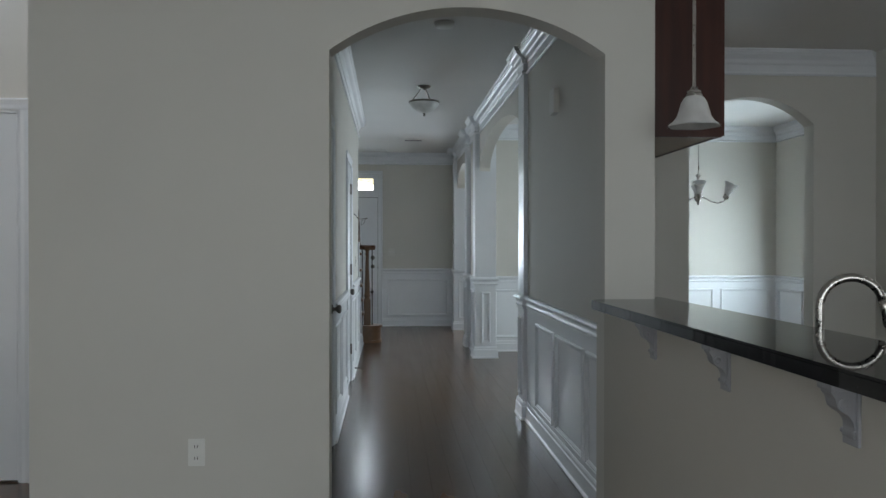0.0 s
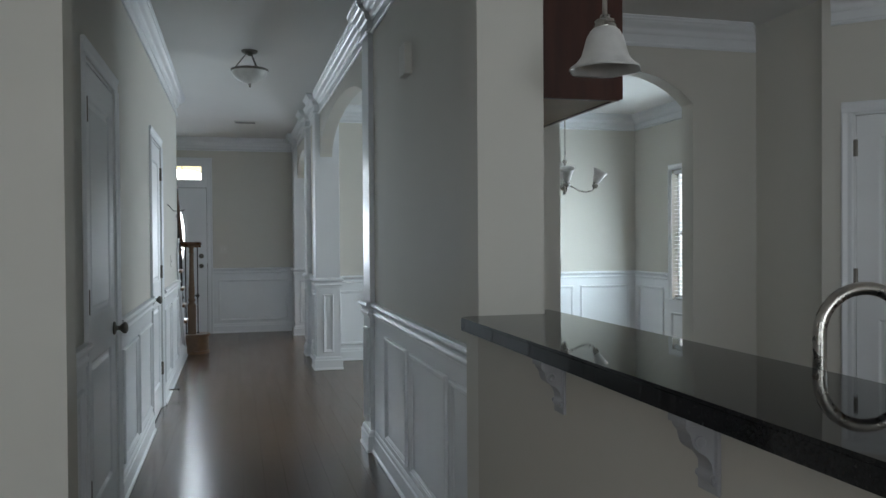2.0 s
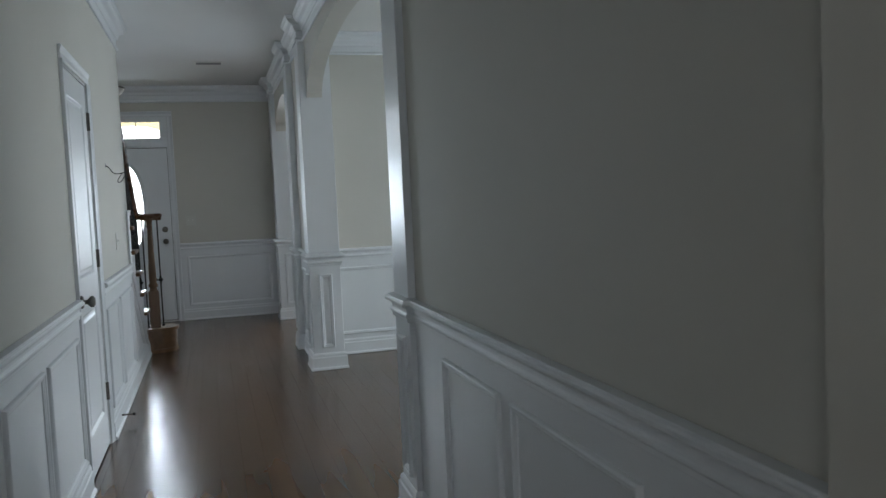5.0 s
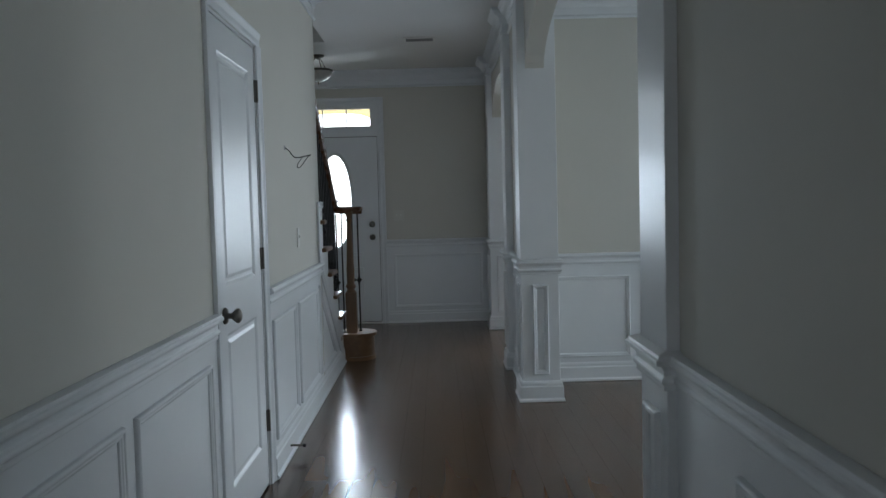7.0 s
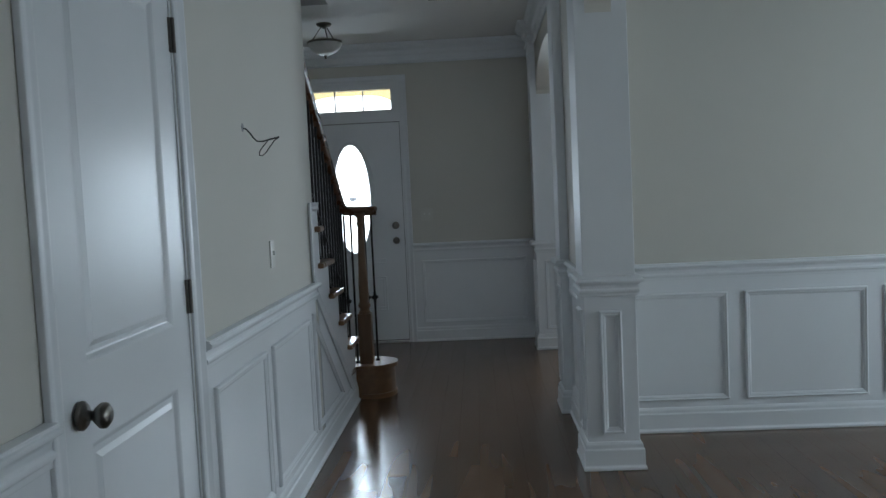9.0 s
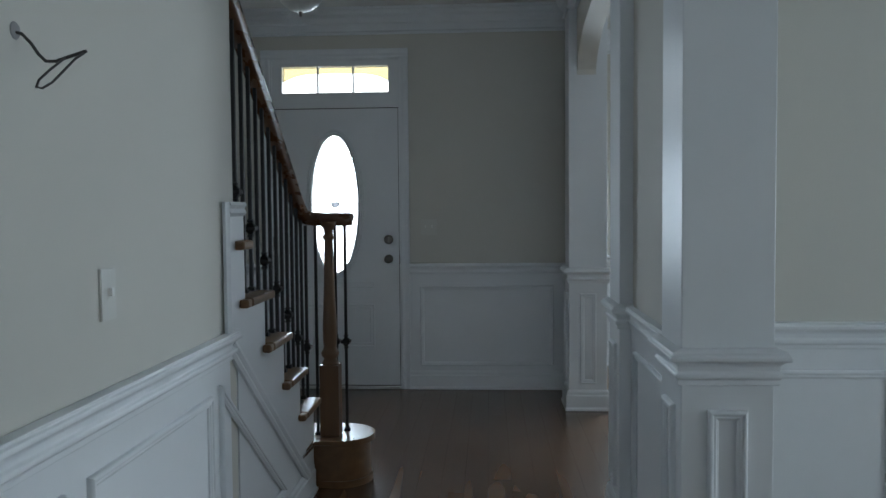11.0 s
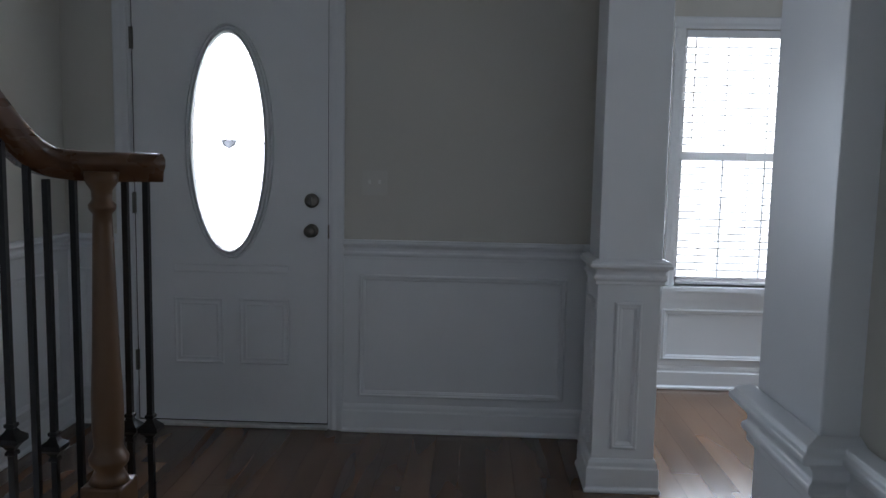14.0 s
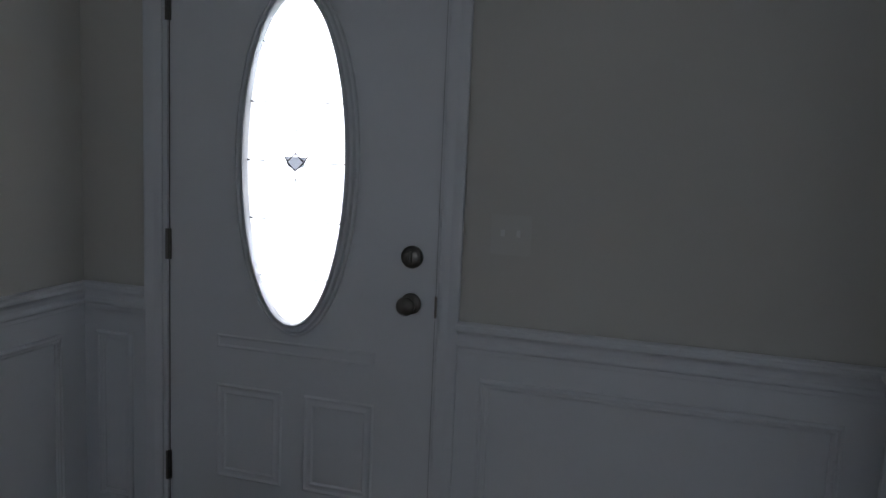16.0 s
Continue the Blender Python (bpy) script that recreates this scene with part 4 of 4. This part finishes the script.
# newel, handrail, balusters
NX, NY = -0.229, 7.985
newel = part("newel_post", cube(NX - 0.046, NX + 0.046, NY - 0.046, NY + 0.046, top(1), 0.572, 0.006), POST_OAK, stair, "turned oak newel post")
part("turned_shaft", lathe(bmesh.new(), [(0.044, 0.572), (0.036, 0.586), (0.030, 0.600), (0.041, 0.614), (0.043, 0.628), (0.034, 0.644), (0.031, 0.656), (0.034, 0.69), (0.034, 0.76), (0.029, 0.86), (0.0245, 1.02), (0.021, 1.14),
                                  (0.020, 1.165), (0.028, 1.175), (0.029, 1.185), (0.021, 1.195), (0.022, 1.215), (0.033, 1.232), (0.036, 1.255)], (NX, NY, 0), 20), POST_OAK, newel, "", True)


def rail_top(y):
    return max(1.300, 1.622 + 0.742 * (7.5 - y))


HX = -0.343
path = [(HX, 6.70 + 0.1 * i, rail_top(6.70 + 0.1 * i)) for i in range(12)]
path += [(HX, 7.855, 1.362), (HX + 0.001, 7.89, 1.341), (HX + 0.004, 7.92, 1.324), (HX + 0.012, 7.95, 1.311), (HX + 0.030, 7.975, 1.303), (HX + 0.060, 7.995, 1.299), (NX - 0.020, 8.015, 1.297), (NX + 0.020, 8.04, 1.297), (NX + 0.052, 8.065, 1.297), (-0.150, 8.09, 1.297)]
SECTION = [(-0.022, -0.064), (0.022, -0.064), (0.024, -0.042), (0.031, -0.030), (0.031, -0.013), (0.020, -0.002), (0.0, 0.0), (-0.020, -0.002), (-0.031, -0.013), (-0.031, -0.030), (-0.024, -0.042)]
bm = bmesh.new()
loops = []
for i, p in enumerate(path):
    t = (Vector(path[min(i + 1, len(path) - 1)]) - Vector(path[max(i - 1, 0)])).normalized()
    side = Vector((t.y, -t.x, 0)).normalized()
    up = side.cross(t).normalized()
    wide = 1.0 if i < len(path) - 5 else 1.0 + 0.14 * (i - len(path) + 5)
    loops.append([bm.verts.new(Vector(p) + side * a * wide + up * b) for a, b in SECTION])
for a, b in zip(loops, loops[1:]):
    for j in range(len(SECTION)):
        bm.faces.new((a[j], a[(j + 1) % len(SECTION)], b[(j + 1) % len(SECTION)], b[j]))
bm.faces.new(loops[0][::-1])
bm.faces.new(loops[-1])
part("handrail", bm, RAIL_OAK, stair, "curved oak handrail with a level end over the newel", True)


def baluster(x, y, z0, z1, knuckle):
    bm = cube(x - 0.0065, x + 0.0065, y - 0.0065, y + 0.0065, z0, z1)
    b = part("baluster", bm, IRON, stair)
    bm = ring(bmesh.new(), x - 0.0065, x + 0.0065, y - 0.0065, y + 0.0065, [(0.0, z0), (0.007, z0), (0.007, z0 + 0.010), (0.003, z0 + 0.016), (0.0, z0 + 0.016)])
    part("shoe", bm, IRON, b)
    if knuckle:
        c = z0 + knuckle
        prof = [(0.0, -0.034), (0.004, -0.032), (0.004, -0.026), (0.001, -0.022), (0.006, -0.014), (0.016, -0.005), (0.016, 0.005), (0.006, 0.014), (0.001, 0.022), (0.004, 0.026), (0.004, 0.032), (0.0, 0.034)]
        part("knuckle", ring(bmesh.new(), x - 0.006, x + 0.006, y - 0.006, y + 0.006, [(d, c + z) for d, z in prof]), IRON, b)


for i in range(-3, 10):
    y = 7.113 + RUN / 3 * i
    k = 2 + int((nose(2) - y) / RUN)
    baluster(HX, y, top(k), rail_top(y) - 0.050, 1.243 - 0.742 * (y - 7.113) - top(k) if i % 2 == 0 else 0)
for x, y, kn in ((-0.334, 7.955, 0.43), (-0.294, 7.990, 0.0), (-0.214, 8.065, 0.44), (-0.165, 8.062, 0.44)):
    baluster(x, y, top(1), 1.238, kn)

# ---- lights on the ceilings ----
def ceiling_light(x, y, label):
    """A semi-flush lamp: canopy, three rods, metal rim and a frosted bowl with a finial."""
    c = tagged(empty("ceiling_light", (x, y, CEILING)), label, "ceiling light", "hall lamps")
    part("canopy", lathe(bmesh.new(), [(0.0, 0.0), (0.062, 0.0), (0.062, -0.008), (0.052, -0.020), (0.026, -0.028), (0.010, -0.040), (0.0, -0.041)]), BRONZE, c, "dark nickel canopy", True)
    for i in range(3):
        a = 2 * math.pi * i / 3 + 0.9
        part("rod", tube(bmesh.new(), [(0.016 * math.cos(a), 0.016 * math.sin(a), -0.010), (0.125 * math.cos(a), 0.125 * math.sin(a), -0.150)], 0.0045, 8), BRONZE, c)
    part("rim", lathe(bmesh.new(), [(0.133, -0.158), (0.140, -0.158), (0.144, -0.150), (0.140, -0.142), (0.133, -0.142)], seg=36), BRONZE, c, "dark nickel rim", True)
    part("bowl", lathe(bmesh.new(), [(0.136, -0.150), (0.132, -0.172), (0.112, -0.204), (0.078, -0.232), (0.040, -0.248), (0.012, -0.252), (0.0, -0.252)], seg=36), FROST, c, "frosted alabaster glass bowl", True)
    part("finial", lathe(bmesh.new(), [(0.012, -0.248), (0.014, -0.256), (0.006, -0.262), (0.010, -0.270), (0.004, -0.280), (0.0, -0.281)]), BRONZE, c, "", True)
    return c


ceiling_light(0.388, 4.56, "unlit semi-flush hall lamp with frosted bowl")
ceiling_light(-0.592, 9.05, "unlit semi-flush foyer lamp with frosted bowl")



def ceiling_vent(x, y, label):
    """A louvred register: frame, a dark sheet for the unlit slots and five greyed slats."""
    v = tagged(empty("ceiling_vent", (x, y, CEILING)), label, "vent", "ceiling vents")
    bm = bmesh.new()
    for r in (rect(-0.14, 0.14, -0.075, -0.057), rect(-0.14, 0.14, 0.057, 0.075), rect(-0.14, -0.12, -0.057, 0.057), rect(0.12, 0.14, -0.057, 0.057)):
        prism(bm, P_flat, r, -0.006, 0.0)
    part("frame", bm, PLASTIC, v)
    part("backing", cube(-0.125, 0.125, -0.063, 0.063, -0.0025, -0.0005), DARK, v)
    # Slats are greyed so that their colour holds the shade between louvres.
    for i in range(5):
        d = -0.050 + i * 0.023
        part("slat", prism(bmesh.new(), lambda u, w, n: (n, u, w), [(d, -0.0045), (d + 0.012, -0.008), (d + 0.013, -0.007), (d + 0.001, -0.0035)], -0.12, 0.12), GREY, v)
    return v


ceiling_vent(0.400, 8.41, "flat white louvred vent in the hall ceiling")
ceiling_vent(4.20, 4.88, "flat white louvred vent in the dining room ceiling")
smoke = tagged(part("smoke_detector", lathe(bmesh.new(), [(0.0, CEILING), (0.066, CEILING), (0.066, CEILING - 0.012), (0.058, CEILING - 0.030), (0.030, CEILING - 0.036), (0.0, CEILING - 0.037)], (0.43, 2.45, 0)), PLASTIC, None, "", True), "round white smoke detector on the hall ceiling", "detector")

# ---- small things on the walls ----
def switch(P, u, v, gangs, label, name="light_switch"):
    w = 0.070 + 0.046 * (gangs - 1)
    s = tagged(empty(name), label, "switch")
    bm = prism(bmesh.new(), P, rect(u - w / 2, u + w / 2, v - 0.0575, v + 0.0575), 0.0, 0.006)
    bmesh.ops.bevel(bm, geom=list(bm.edges), offset=0.0022, segments=2, affect="EDGES")
    part("plate", bm, ALMOND, s)
    for g in range(gangs):
        c = u + (g - (gangs - 1) / 2) * 0.046
        part("toggle", prism(bmesh.new(), P, rect(c - 0.005, c + 0.005, v - 0.004, v + 0.014), 0.006, 0.016), PLASTIC, s)
        part("slot", prism(bmesh.new(), P, rect(c - 0.0065, c + 0.0065, v - 0.013, v + 0.0155), 0.0055, 0.0066), ALMOND, s)
    return s


switch(P_left, 5.897, 1.125, 1, "white single light switch on the stair wall")
switch(P_left, 1.23, 1.09, 1, "white single light switch beside the closet door")
switch(P_front, 0.098, 1.185, 2, "white double light switch beside the front door")
out = tagged(empty("wall_outlet"), "white duplex outlet low on the wall", "outlet")
bm = prism(bmesh.new(), P_arch, rect(-0.775, -0.705, 0.375, 0.490), 0.0, 0.006)
bmesh.ops.bevel(bm, geom=list(bm.edges), offset=0.002, segments=2, affect="EDGES")
part("plate", bm, PLASTIC, out)
for v in (0.408, 0.457):
    sock = part("socket", prism(bmesh.new(), P_arch, rect(-0.757, -0.723, v - 0.014, v + 0.014), 0.006, 0.009), PLASTIC, out)
    for u in (-0.747, -0.735):
        part("slot", prism(bmesh.new(), P_arch, rect(u - 0.0015, u + 0.0015, v - 0.005, v + 0.007), 0.009, 0.0095), DARK, sock)
chime = tagged(part("door_chime", prism(bmesh.new(), P_right, rect(2.02, 2.15, 2.11, 2.26), 0.0, 0.035), ALMOND), "plain off-white door chime box high on the wall", "chime")
wire = tagged(empty("loose_wire"), "loose grey cable sticking out of the wall", "cable")
W0 = Vector((XL, 5.585, 1.626))
part("cable", tube(bmesh.new(), [(XL - 0.01, 5.585, 1.626), (XL + 0.012, 5.586, 1.620), (XL + 0.026, 5.590, 1.604), (XL + 0.038, 5.592, 1.585), (XL + 0.052, 5.590, 1.572), (XL + 0.075, 5.582, 1.570), (XL + 0.105, 5.570, 1.575), (XL + 0.144, 5.555, 1.581)], 0.0030, 8), WIRE, wire, "", True)
part("cable_loop", tube(bmesh.new(), [(XL + 0.140, 5.556, 1.578), (XL + 0.126, 5.552, 1.568), (XL + 0.112, 5.538, 1.545), (XL + 0.100, 5.522, 1.523), (XL + 0.088, 5.512, 1.512), (XL + 0.078, 5.512, 1.514), (XL + 0.076, 5.524, 1.528), (XL + 0.086, 5.545, 1.550), (XL + 0.100, 5.566, 1.572)], 0.0022, 8), WIRE, wire, "", True)
part("cable_entry", lathe(bmesh.new(), [(0.0, 0.0), (0.016, 0.0), (0.014, 0.002), (0.0, 0.0025)], m=Matrix.Translation(W0) @ pose(0, 0, 0, 0, 90, 0)), GREY, wire)
stop = tagged(empty("door_stop"), "dark spring door stop on the baseboard", "door stop")
part("spring", tube(bmesh.new(), [(XL + 0.018, 5.34, 0.06), (XL + 0.085, 5.34, 0.058)], 0.006, 8), BRONZE, stop)
part("tip", tube(bmesh.new(), [(XL + 0.085, 5.34, 0.058), (XL + 0.100, 5.34, 0.057)], 0.009, 10), DARK, stop, "dark rubber tip")

# ---- kitchen bar ----
KX = 1.005
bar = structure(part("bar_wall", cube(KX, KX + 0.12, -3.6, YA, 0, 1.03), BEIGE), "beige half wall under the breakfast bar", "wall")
outline = [(0.940, -3.6), (1.305, -3.6), (1.305, YA + 0.15), (1.245, YA + 0.15), (1.245, YA - 0.004)] + [(0.940 + 0.035 - 0.035 * math.sin(math.pi / 2 * i / 6), YA - 0.004 - 0.07 + 0.035 + 0.035 * math.cos(math.pi / 2 * i / 6)) for i in range(7)]
bm = prism(bmesh.new(), P_flat, outline, 1.031, 1.070)
bmesh.ops.bevel(bm, geom=[e for e in bm.edges if abs(e.verts[0].co.z - e.verts[1].co.z) < 1e-5], offset=0.007, segments=2, affect="EDGES")
tagged(part("bar_counter", bm, GRANITE), "polished black granite breakfast bar on a half wall", "countertop")


def corbel(y):
    """A small scrolled bracket under the bar: stepped arm, volute with a deep eye, and a back plate."""
    c = tagged(empty("bracket"), "small scrolled bracket in shaded grey under the granite bar", "bracket", "bar brackets")
    curve = [(0.0, 1.030), (0.0, 0.925), (0.006, 0.918), (0.012, 0.921), (0.014, 0.930), (0.010, 0.942), (0.013, 0.956), (0.022, 0.968), (0.036, 0.976), (0.045, 0.984), (0.048, 0.994), (0.050, 1.004), (0.058, 1.012), (0.060, 1.030)]
    part("scroll", prism(bmesh.new(), lambda u, v, n: (KX - u, y + n, v), rounded(curve, 0.004, 2), -0.020, 0.020), BRACKET, c)
    part("top_plate", cube(KX - 0.063, KX, y - 0.028, y + 0.028, 1.018, 1.0305, 0.003), BRACKET, c)
    part("back_plate", cube(KX - 0.008, KX, y - 0.028, y + 0.028, 0.905, 1.017, 0.002), BRACKET, c)
    for u, v, r in ((0.034, 0.992, 0.010), (0.010, 0.932, 0.006)):
        for side in (-1, 1):
            m = Matrix.Translation((KX - u, y + side * 0.020, v)) @ pose(0, 0, 0, -90 * side, 0, 0)
            part("volute", lathe(bmesh.new(), [(r, 0.0), (r, 0.0035), (r * 0.7, 0.005), (r * 0.55, 0.001), (0.0, 0.001)], seg=16, m=m), BRACKET, c, "", True)


for y in (-0.03, -0.64, -1.25, -1.86):
    corbel(y)
sink_unit = tagged(empty("sink_cabinet"), "dark cherry sink cabinet behind the bar", "cabinet")
part("body", cube(KX + 0.121, 1.74, -3.6, 0.60, 0.10, 0.868), CHERRY, sink_unit)
for i in range(6):
    part("door", cube(1.741, 1.760, -3.56 + 0.69 * i, -2.89 + 0.69 * i, 0.13, 0.85, 0.003), CHERRY, sink_unit)
part("plinth", cube(KX + 0.121, 1.68, -3.6, 0.60, 0.0, 0.10), DARK, sink_unit)
tagged(part("worktop", cube(KX + 0.121, 1.78, -3.6, 0.62, 0.869, 0.905, 0.004), GRANITE), "polished black granite kitchen worktop", "worktop")
faucet = tagged(empty("faucet"), "brushed nickel gooseneck faucet with pull-down spray", "faucet")
TX, TY = 1.398, -0.41
part("base", lathe(bmesh.new(), [(0.0, 0.906), (0.028, 0.906), (0.028, 0.914), (0.020, 0.930), (0.019, 0.985), (0.016, 1.0), (0.0, 1.0)], (TX, TY, 0)), NICKEL, faucet, "", True)
GR, GZ = 0.090, 1.118
neck = [(TX, TY, 0.99), (TX, TY, 1.05)] + [(TX + GR - GR * math.cos(math.radians(a)), TY - 0.02 * (1 - math.cos(math.radians(a))), GZ + GR * math.sin(math.radians(a))) for a in range(0, 175, 12)]
part("neck", tube(bmesh.new(), neck, 0.0135, 14), NICKEL, faucet, "curved brushed tube", True)
e, d = Vector(neck[-1]), (Vector(neck[-1]) - Vector(neck[-2])).normalized()
part("spray_head", tube(bmesh.new(), [e - d * 0.004, e + d * 0.012, e + d * 0.016, e + d * 0.040, e + d * 0.074, e + d * 0.082], [0.0145, 0.0155, 0.0165, 0.0180, 0.023, 0.018], 16), NICKEL, faucet, "pull-down spray head", True)
part("lever", tube(bmesh.new(), [(TX, TY, 0.955), (TX + 0.01, TY - 0.03, 0.965), (TX + 0.02, TY - 0.085, 0.995)], [0.009, 0.008, 0.006], 10), NICKEL, faucet, "", True)

pend = tagged(empty("pendant_lamp", (1.25, 0.24, 3.05)), "unlit nickel pendant with a frosted bell shade", "pendant lamp")
part("canopy", lathe(bmesh.new(), [(0.0, 0.0), (0.06, 0.0), (0.055, -0.018), (0.012, -0.03), (0.0, -0.03)]), NICKEL, pend, "", True)
part("stem", tube(bmesh.new(), [(0, 0, -0.03), (0, 0, -1.15)], 0.0065, 10), NICKEL, pend)
part("socket_cup", lathe(bmesh.new(), [(0.0, -1.13), (0.012, -1.132), (0.014, -1.142), (0.025, -1.146), (0.028, -1.150), (0.024, -1.156), (0.030, -1.160), (0.030, -1.172), (0.0, -1.173)]), NICKEL, pend, "", True)
sh = [(0.028, -1.166), (0.040, -1.176), (0.050, -1.194), (0.057, -1.220), (0.065, -1.246), (0.080, -1.266), (0.095, -1.277), (0.098, -1.284), (0.093, -1.281), (0.077, -1.269), (0.062, -1.248), (0.054, -1.221), (0.046, -1.196), (0.034, -1.178)]
bm = bmesh.new()
loops = []
for r, z in sh:
    wob = max(0.0, (r - 0.06)) * 0.12
    loops.append([bm.verts.new(((r + wob * math.cos(6 * a)) * math.cos(a), (r + wob * math.cos(6 * a)) * math.sin(a), z)) for a in [2 * math.pi * i / 36 for i in range(36)]])
for a, b in zip(loops, loops[1:]):
    for i in range(36):
        bm.faces.new((a[i], a[(i + 1) % 36], b[(i + 1) % 36], b[i]))
part("shade", bm, FROST, pend, "frosted bell-shaped glass shade", True)

upper = tagged(empty("upper_cabinet"), "dark cherry wall cabinet high beside the hall wall", "cabinet")
UX, UY0, UY1, UZ0, UZ1 = 1.69, 1.03, 2.45, 1.84, 2.58
bm = cube(XR2 + 0.002, UX, UY0, UY1, UZ0 + 0.012, UZ1)
part("body", bm, CHERRY, upper)
part("bottom_panel", cube(XR2 + 0.004, UX - 0.002, UY0 + 0.017, UY1, UZ0 + 0.004, UZ0 + 0.011), TAN, upper, "pale unfinished underside")
part("end_panel", cube(XR2 + 0.002, UX, UY0 - 0.006, UY0, UZ0 - 0.006, UZ1), CHERRY, upper)
for a, b in ((UY0 + 0.004, UY0 + 0.70), (UY0 + 0.706, UY1 - 0.004)):
    d = part("door", cube(UX + 0.001, UX + 0.020, a, b, UZ0, UZ1, 0.003), CHERRY, upper)
    part("door_handle", tube(bmesh.new(), [(UX + 0.04, b - 0.05, UZ0 + 0.05), (UX + 0.04, b - 0.05, UZ0 + 0.15)], 0.005, 8), NICKEL, d)
part("light_rail", cube(XR2 + 0.002, UX, UY0 - 0.004, UY0 + 0.016, UZ0 - 0.008, UZ0 + 0.010), CHERRY, upper)
part("cabinet_crown", ring(bmesh.new(), XR2 + 0.08, UX, UY0, UY1, [(0.0, UZ1), (0.004, UZ1), (0.014, UZ1 + 0.025), (0.050, UZ1 + 0.065), (0.058, UZ1 + 0.080), (0.0, UZ1 + 0.080)]), CHERRY, upper)

# ---- chandelier ----
CHX, CHY = 2.80, 4.15
ch = tagged(empty("chandelier", (CHX, CHY, 0)), "unlit nickel chandelier with upturned frosted glass shades", "chandelier")
part("canopy", lathe(bmesh.new(), [(0.0, CEILING), (0.065, CEILING), (0.058, CEILING - 0.02), (0.012, CEILING - 0.034), (0.0, CEILING - 0.034)]), NICKEL, ch, "", True)
part("chain", tube(bmesh.new(), [(0, 0, CEILING - 0.03), (0, 0, 1.93)], 0.005, 8), NICKEL, ch)
part("column", lathe(bmesh.new(), [(0.0, 1.94), (0.012, 1.935), (0.026, 1.915), (0.012, 1.90), (0.010, 1.875), (0.024, 1.86), (0.012, 1.845), (0.010, 1.77), (0.020, 1.755), (0.032, 1.735), (0.032, 1.715), (0.016, 1.695), (0.010, 1.675), (0.014, 1.665), (0.0, 1.655)], seg=18), NICKEL, ch, "", True)
for i in range(4):
    a = math.pi * i / 2 + math.radians(-20)
    c, s = math.cos(a), math.sin(a)
    arm = part("arm", tube(bmesh.new(), [(c * r, s * r, z) for r, z in ((0.02, 1.73), (0.06, 1.715), (0.11, 1.685), (0.16, 1.672), (0.21, 1.685), (0.235, 1.715))], 0.0075, 10), NICKEL, ch, "", True)
    part("cup", lathe(bmesh.new(), [(0.0, 1.70), (0.016, 1.702), (0.030, 1.72), (0.030, 1.728), (0.018, 1.735), (0.020, 1.75), (0.0, 1.75)], (c * 0.235, s * 0.235, 0), 14), NICKEL, arm, "", True)
    tip = Matrix.Translation((c * 0.235, s * 0.235, 1.742)) @ Matrix.Rotation(math.radians(24), 4, Vector((-s, c, 0)))
    part("shade", lathe(bmesh.new(), [(0.018, 0.0), (0.028, 0.020), (0.036, 0.052), (0.045, 0.082), (0.060, 0.108), (0.056, 0.109), (0.042, 0.084), (0.032, 0.053), (0.024, 0.022)], seg=20, m=tip), FROST, arm, "frosted glass bell shade", True)

# ---- floor planks ----
PW, PL = 0.1125, 1.22
bm = cube(-PW / 2 + 0.0004, PW / 2 - 0.0004, -PL / 2 + 0.0004, PL / 2 - 0.0004, -0.011, 0.0)
bm.faces.ensure_lookup_table()
first = part("plank", bm, FLOOR, floor)
tri_verts = [tuple(v.co) for v in first.data.vertices]
tri_faces = [tuple(p.vertices) for p in first.data.polygons]
far_verts, far_faces = [], []
rng = random.Random(7)
used = False
for i in (*range(-35, 44), -36, 44):
    x = 0.130 + i * PW
    shift = rng.random() * PL
    # boards are cut off where the floor ends
    if x < XF - 0.10 or x > 4.95:
        end = 1.88
    else:
        end = YF + 0.10 if x < 1.10 else 11.05
    for j in range(-7, 10):
        y = j * PL + shift + 0.61
        low, high = max(y - PL / 2, -6.95), min(y + PL / 2, end)
        if high - low < 0.02 or (x < -0.36 and low > 1.9 and y < 8.0):
            continue
        whole = high - low > PL - 0.001
        near = (-0.36 < x < 1.10 and -1.5 < y < 10.6) or (-1.4 < x <= -0.36 and y > 8.3) or (1.1 <= x < 1.9 and y > 7.0)
        if near and whole and not used:
            first.location, used = (x, y, 0), True
        elif near:
            data = first.data
            if not whole:
                data = first.data.copy()
                for v in data.vertices:
                    v.co.y = min(max(v.co.y, low - y), high - y)
            p = new("plank", data)
            p.parent, p.location = floor, (x, y, 0)
        else:
            base = len(far_verts)
            far_verts += [(a + x, min(max(b + y, low), high), c) for a, b, c in tri_verts]
            far_faces += [tuple(base + q for q in f) for f in tri_faces]
me = bpy.data.meshes.new("floor_boards")
me.from_pydata(far_verts, [], far_faces)
me.materials.append(FLOOR)
rest = tagged(new("floor_boards", me), kind="stuff")
rest.parent = floor
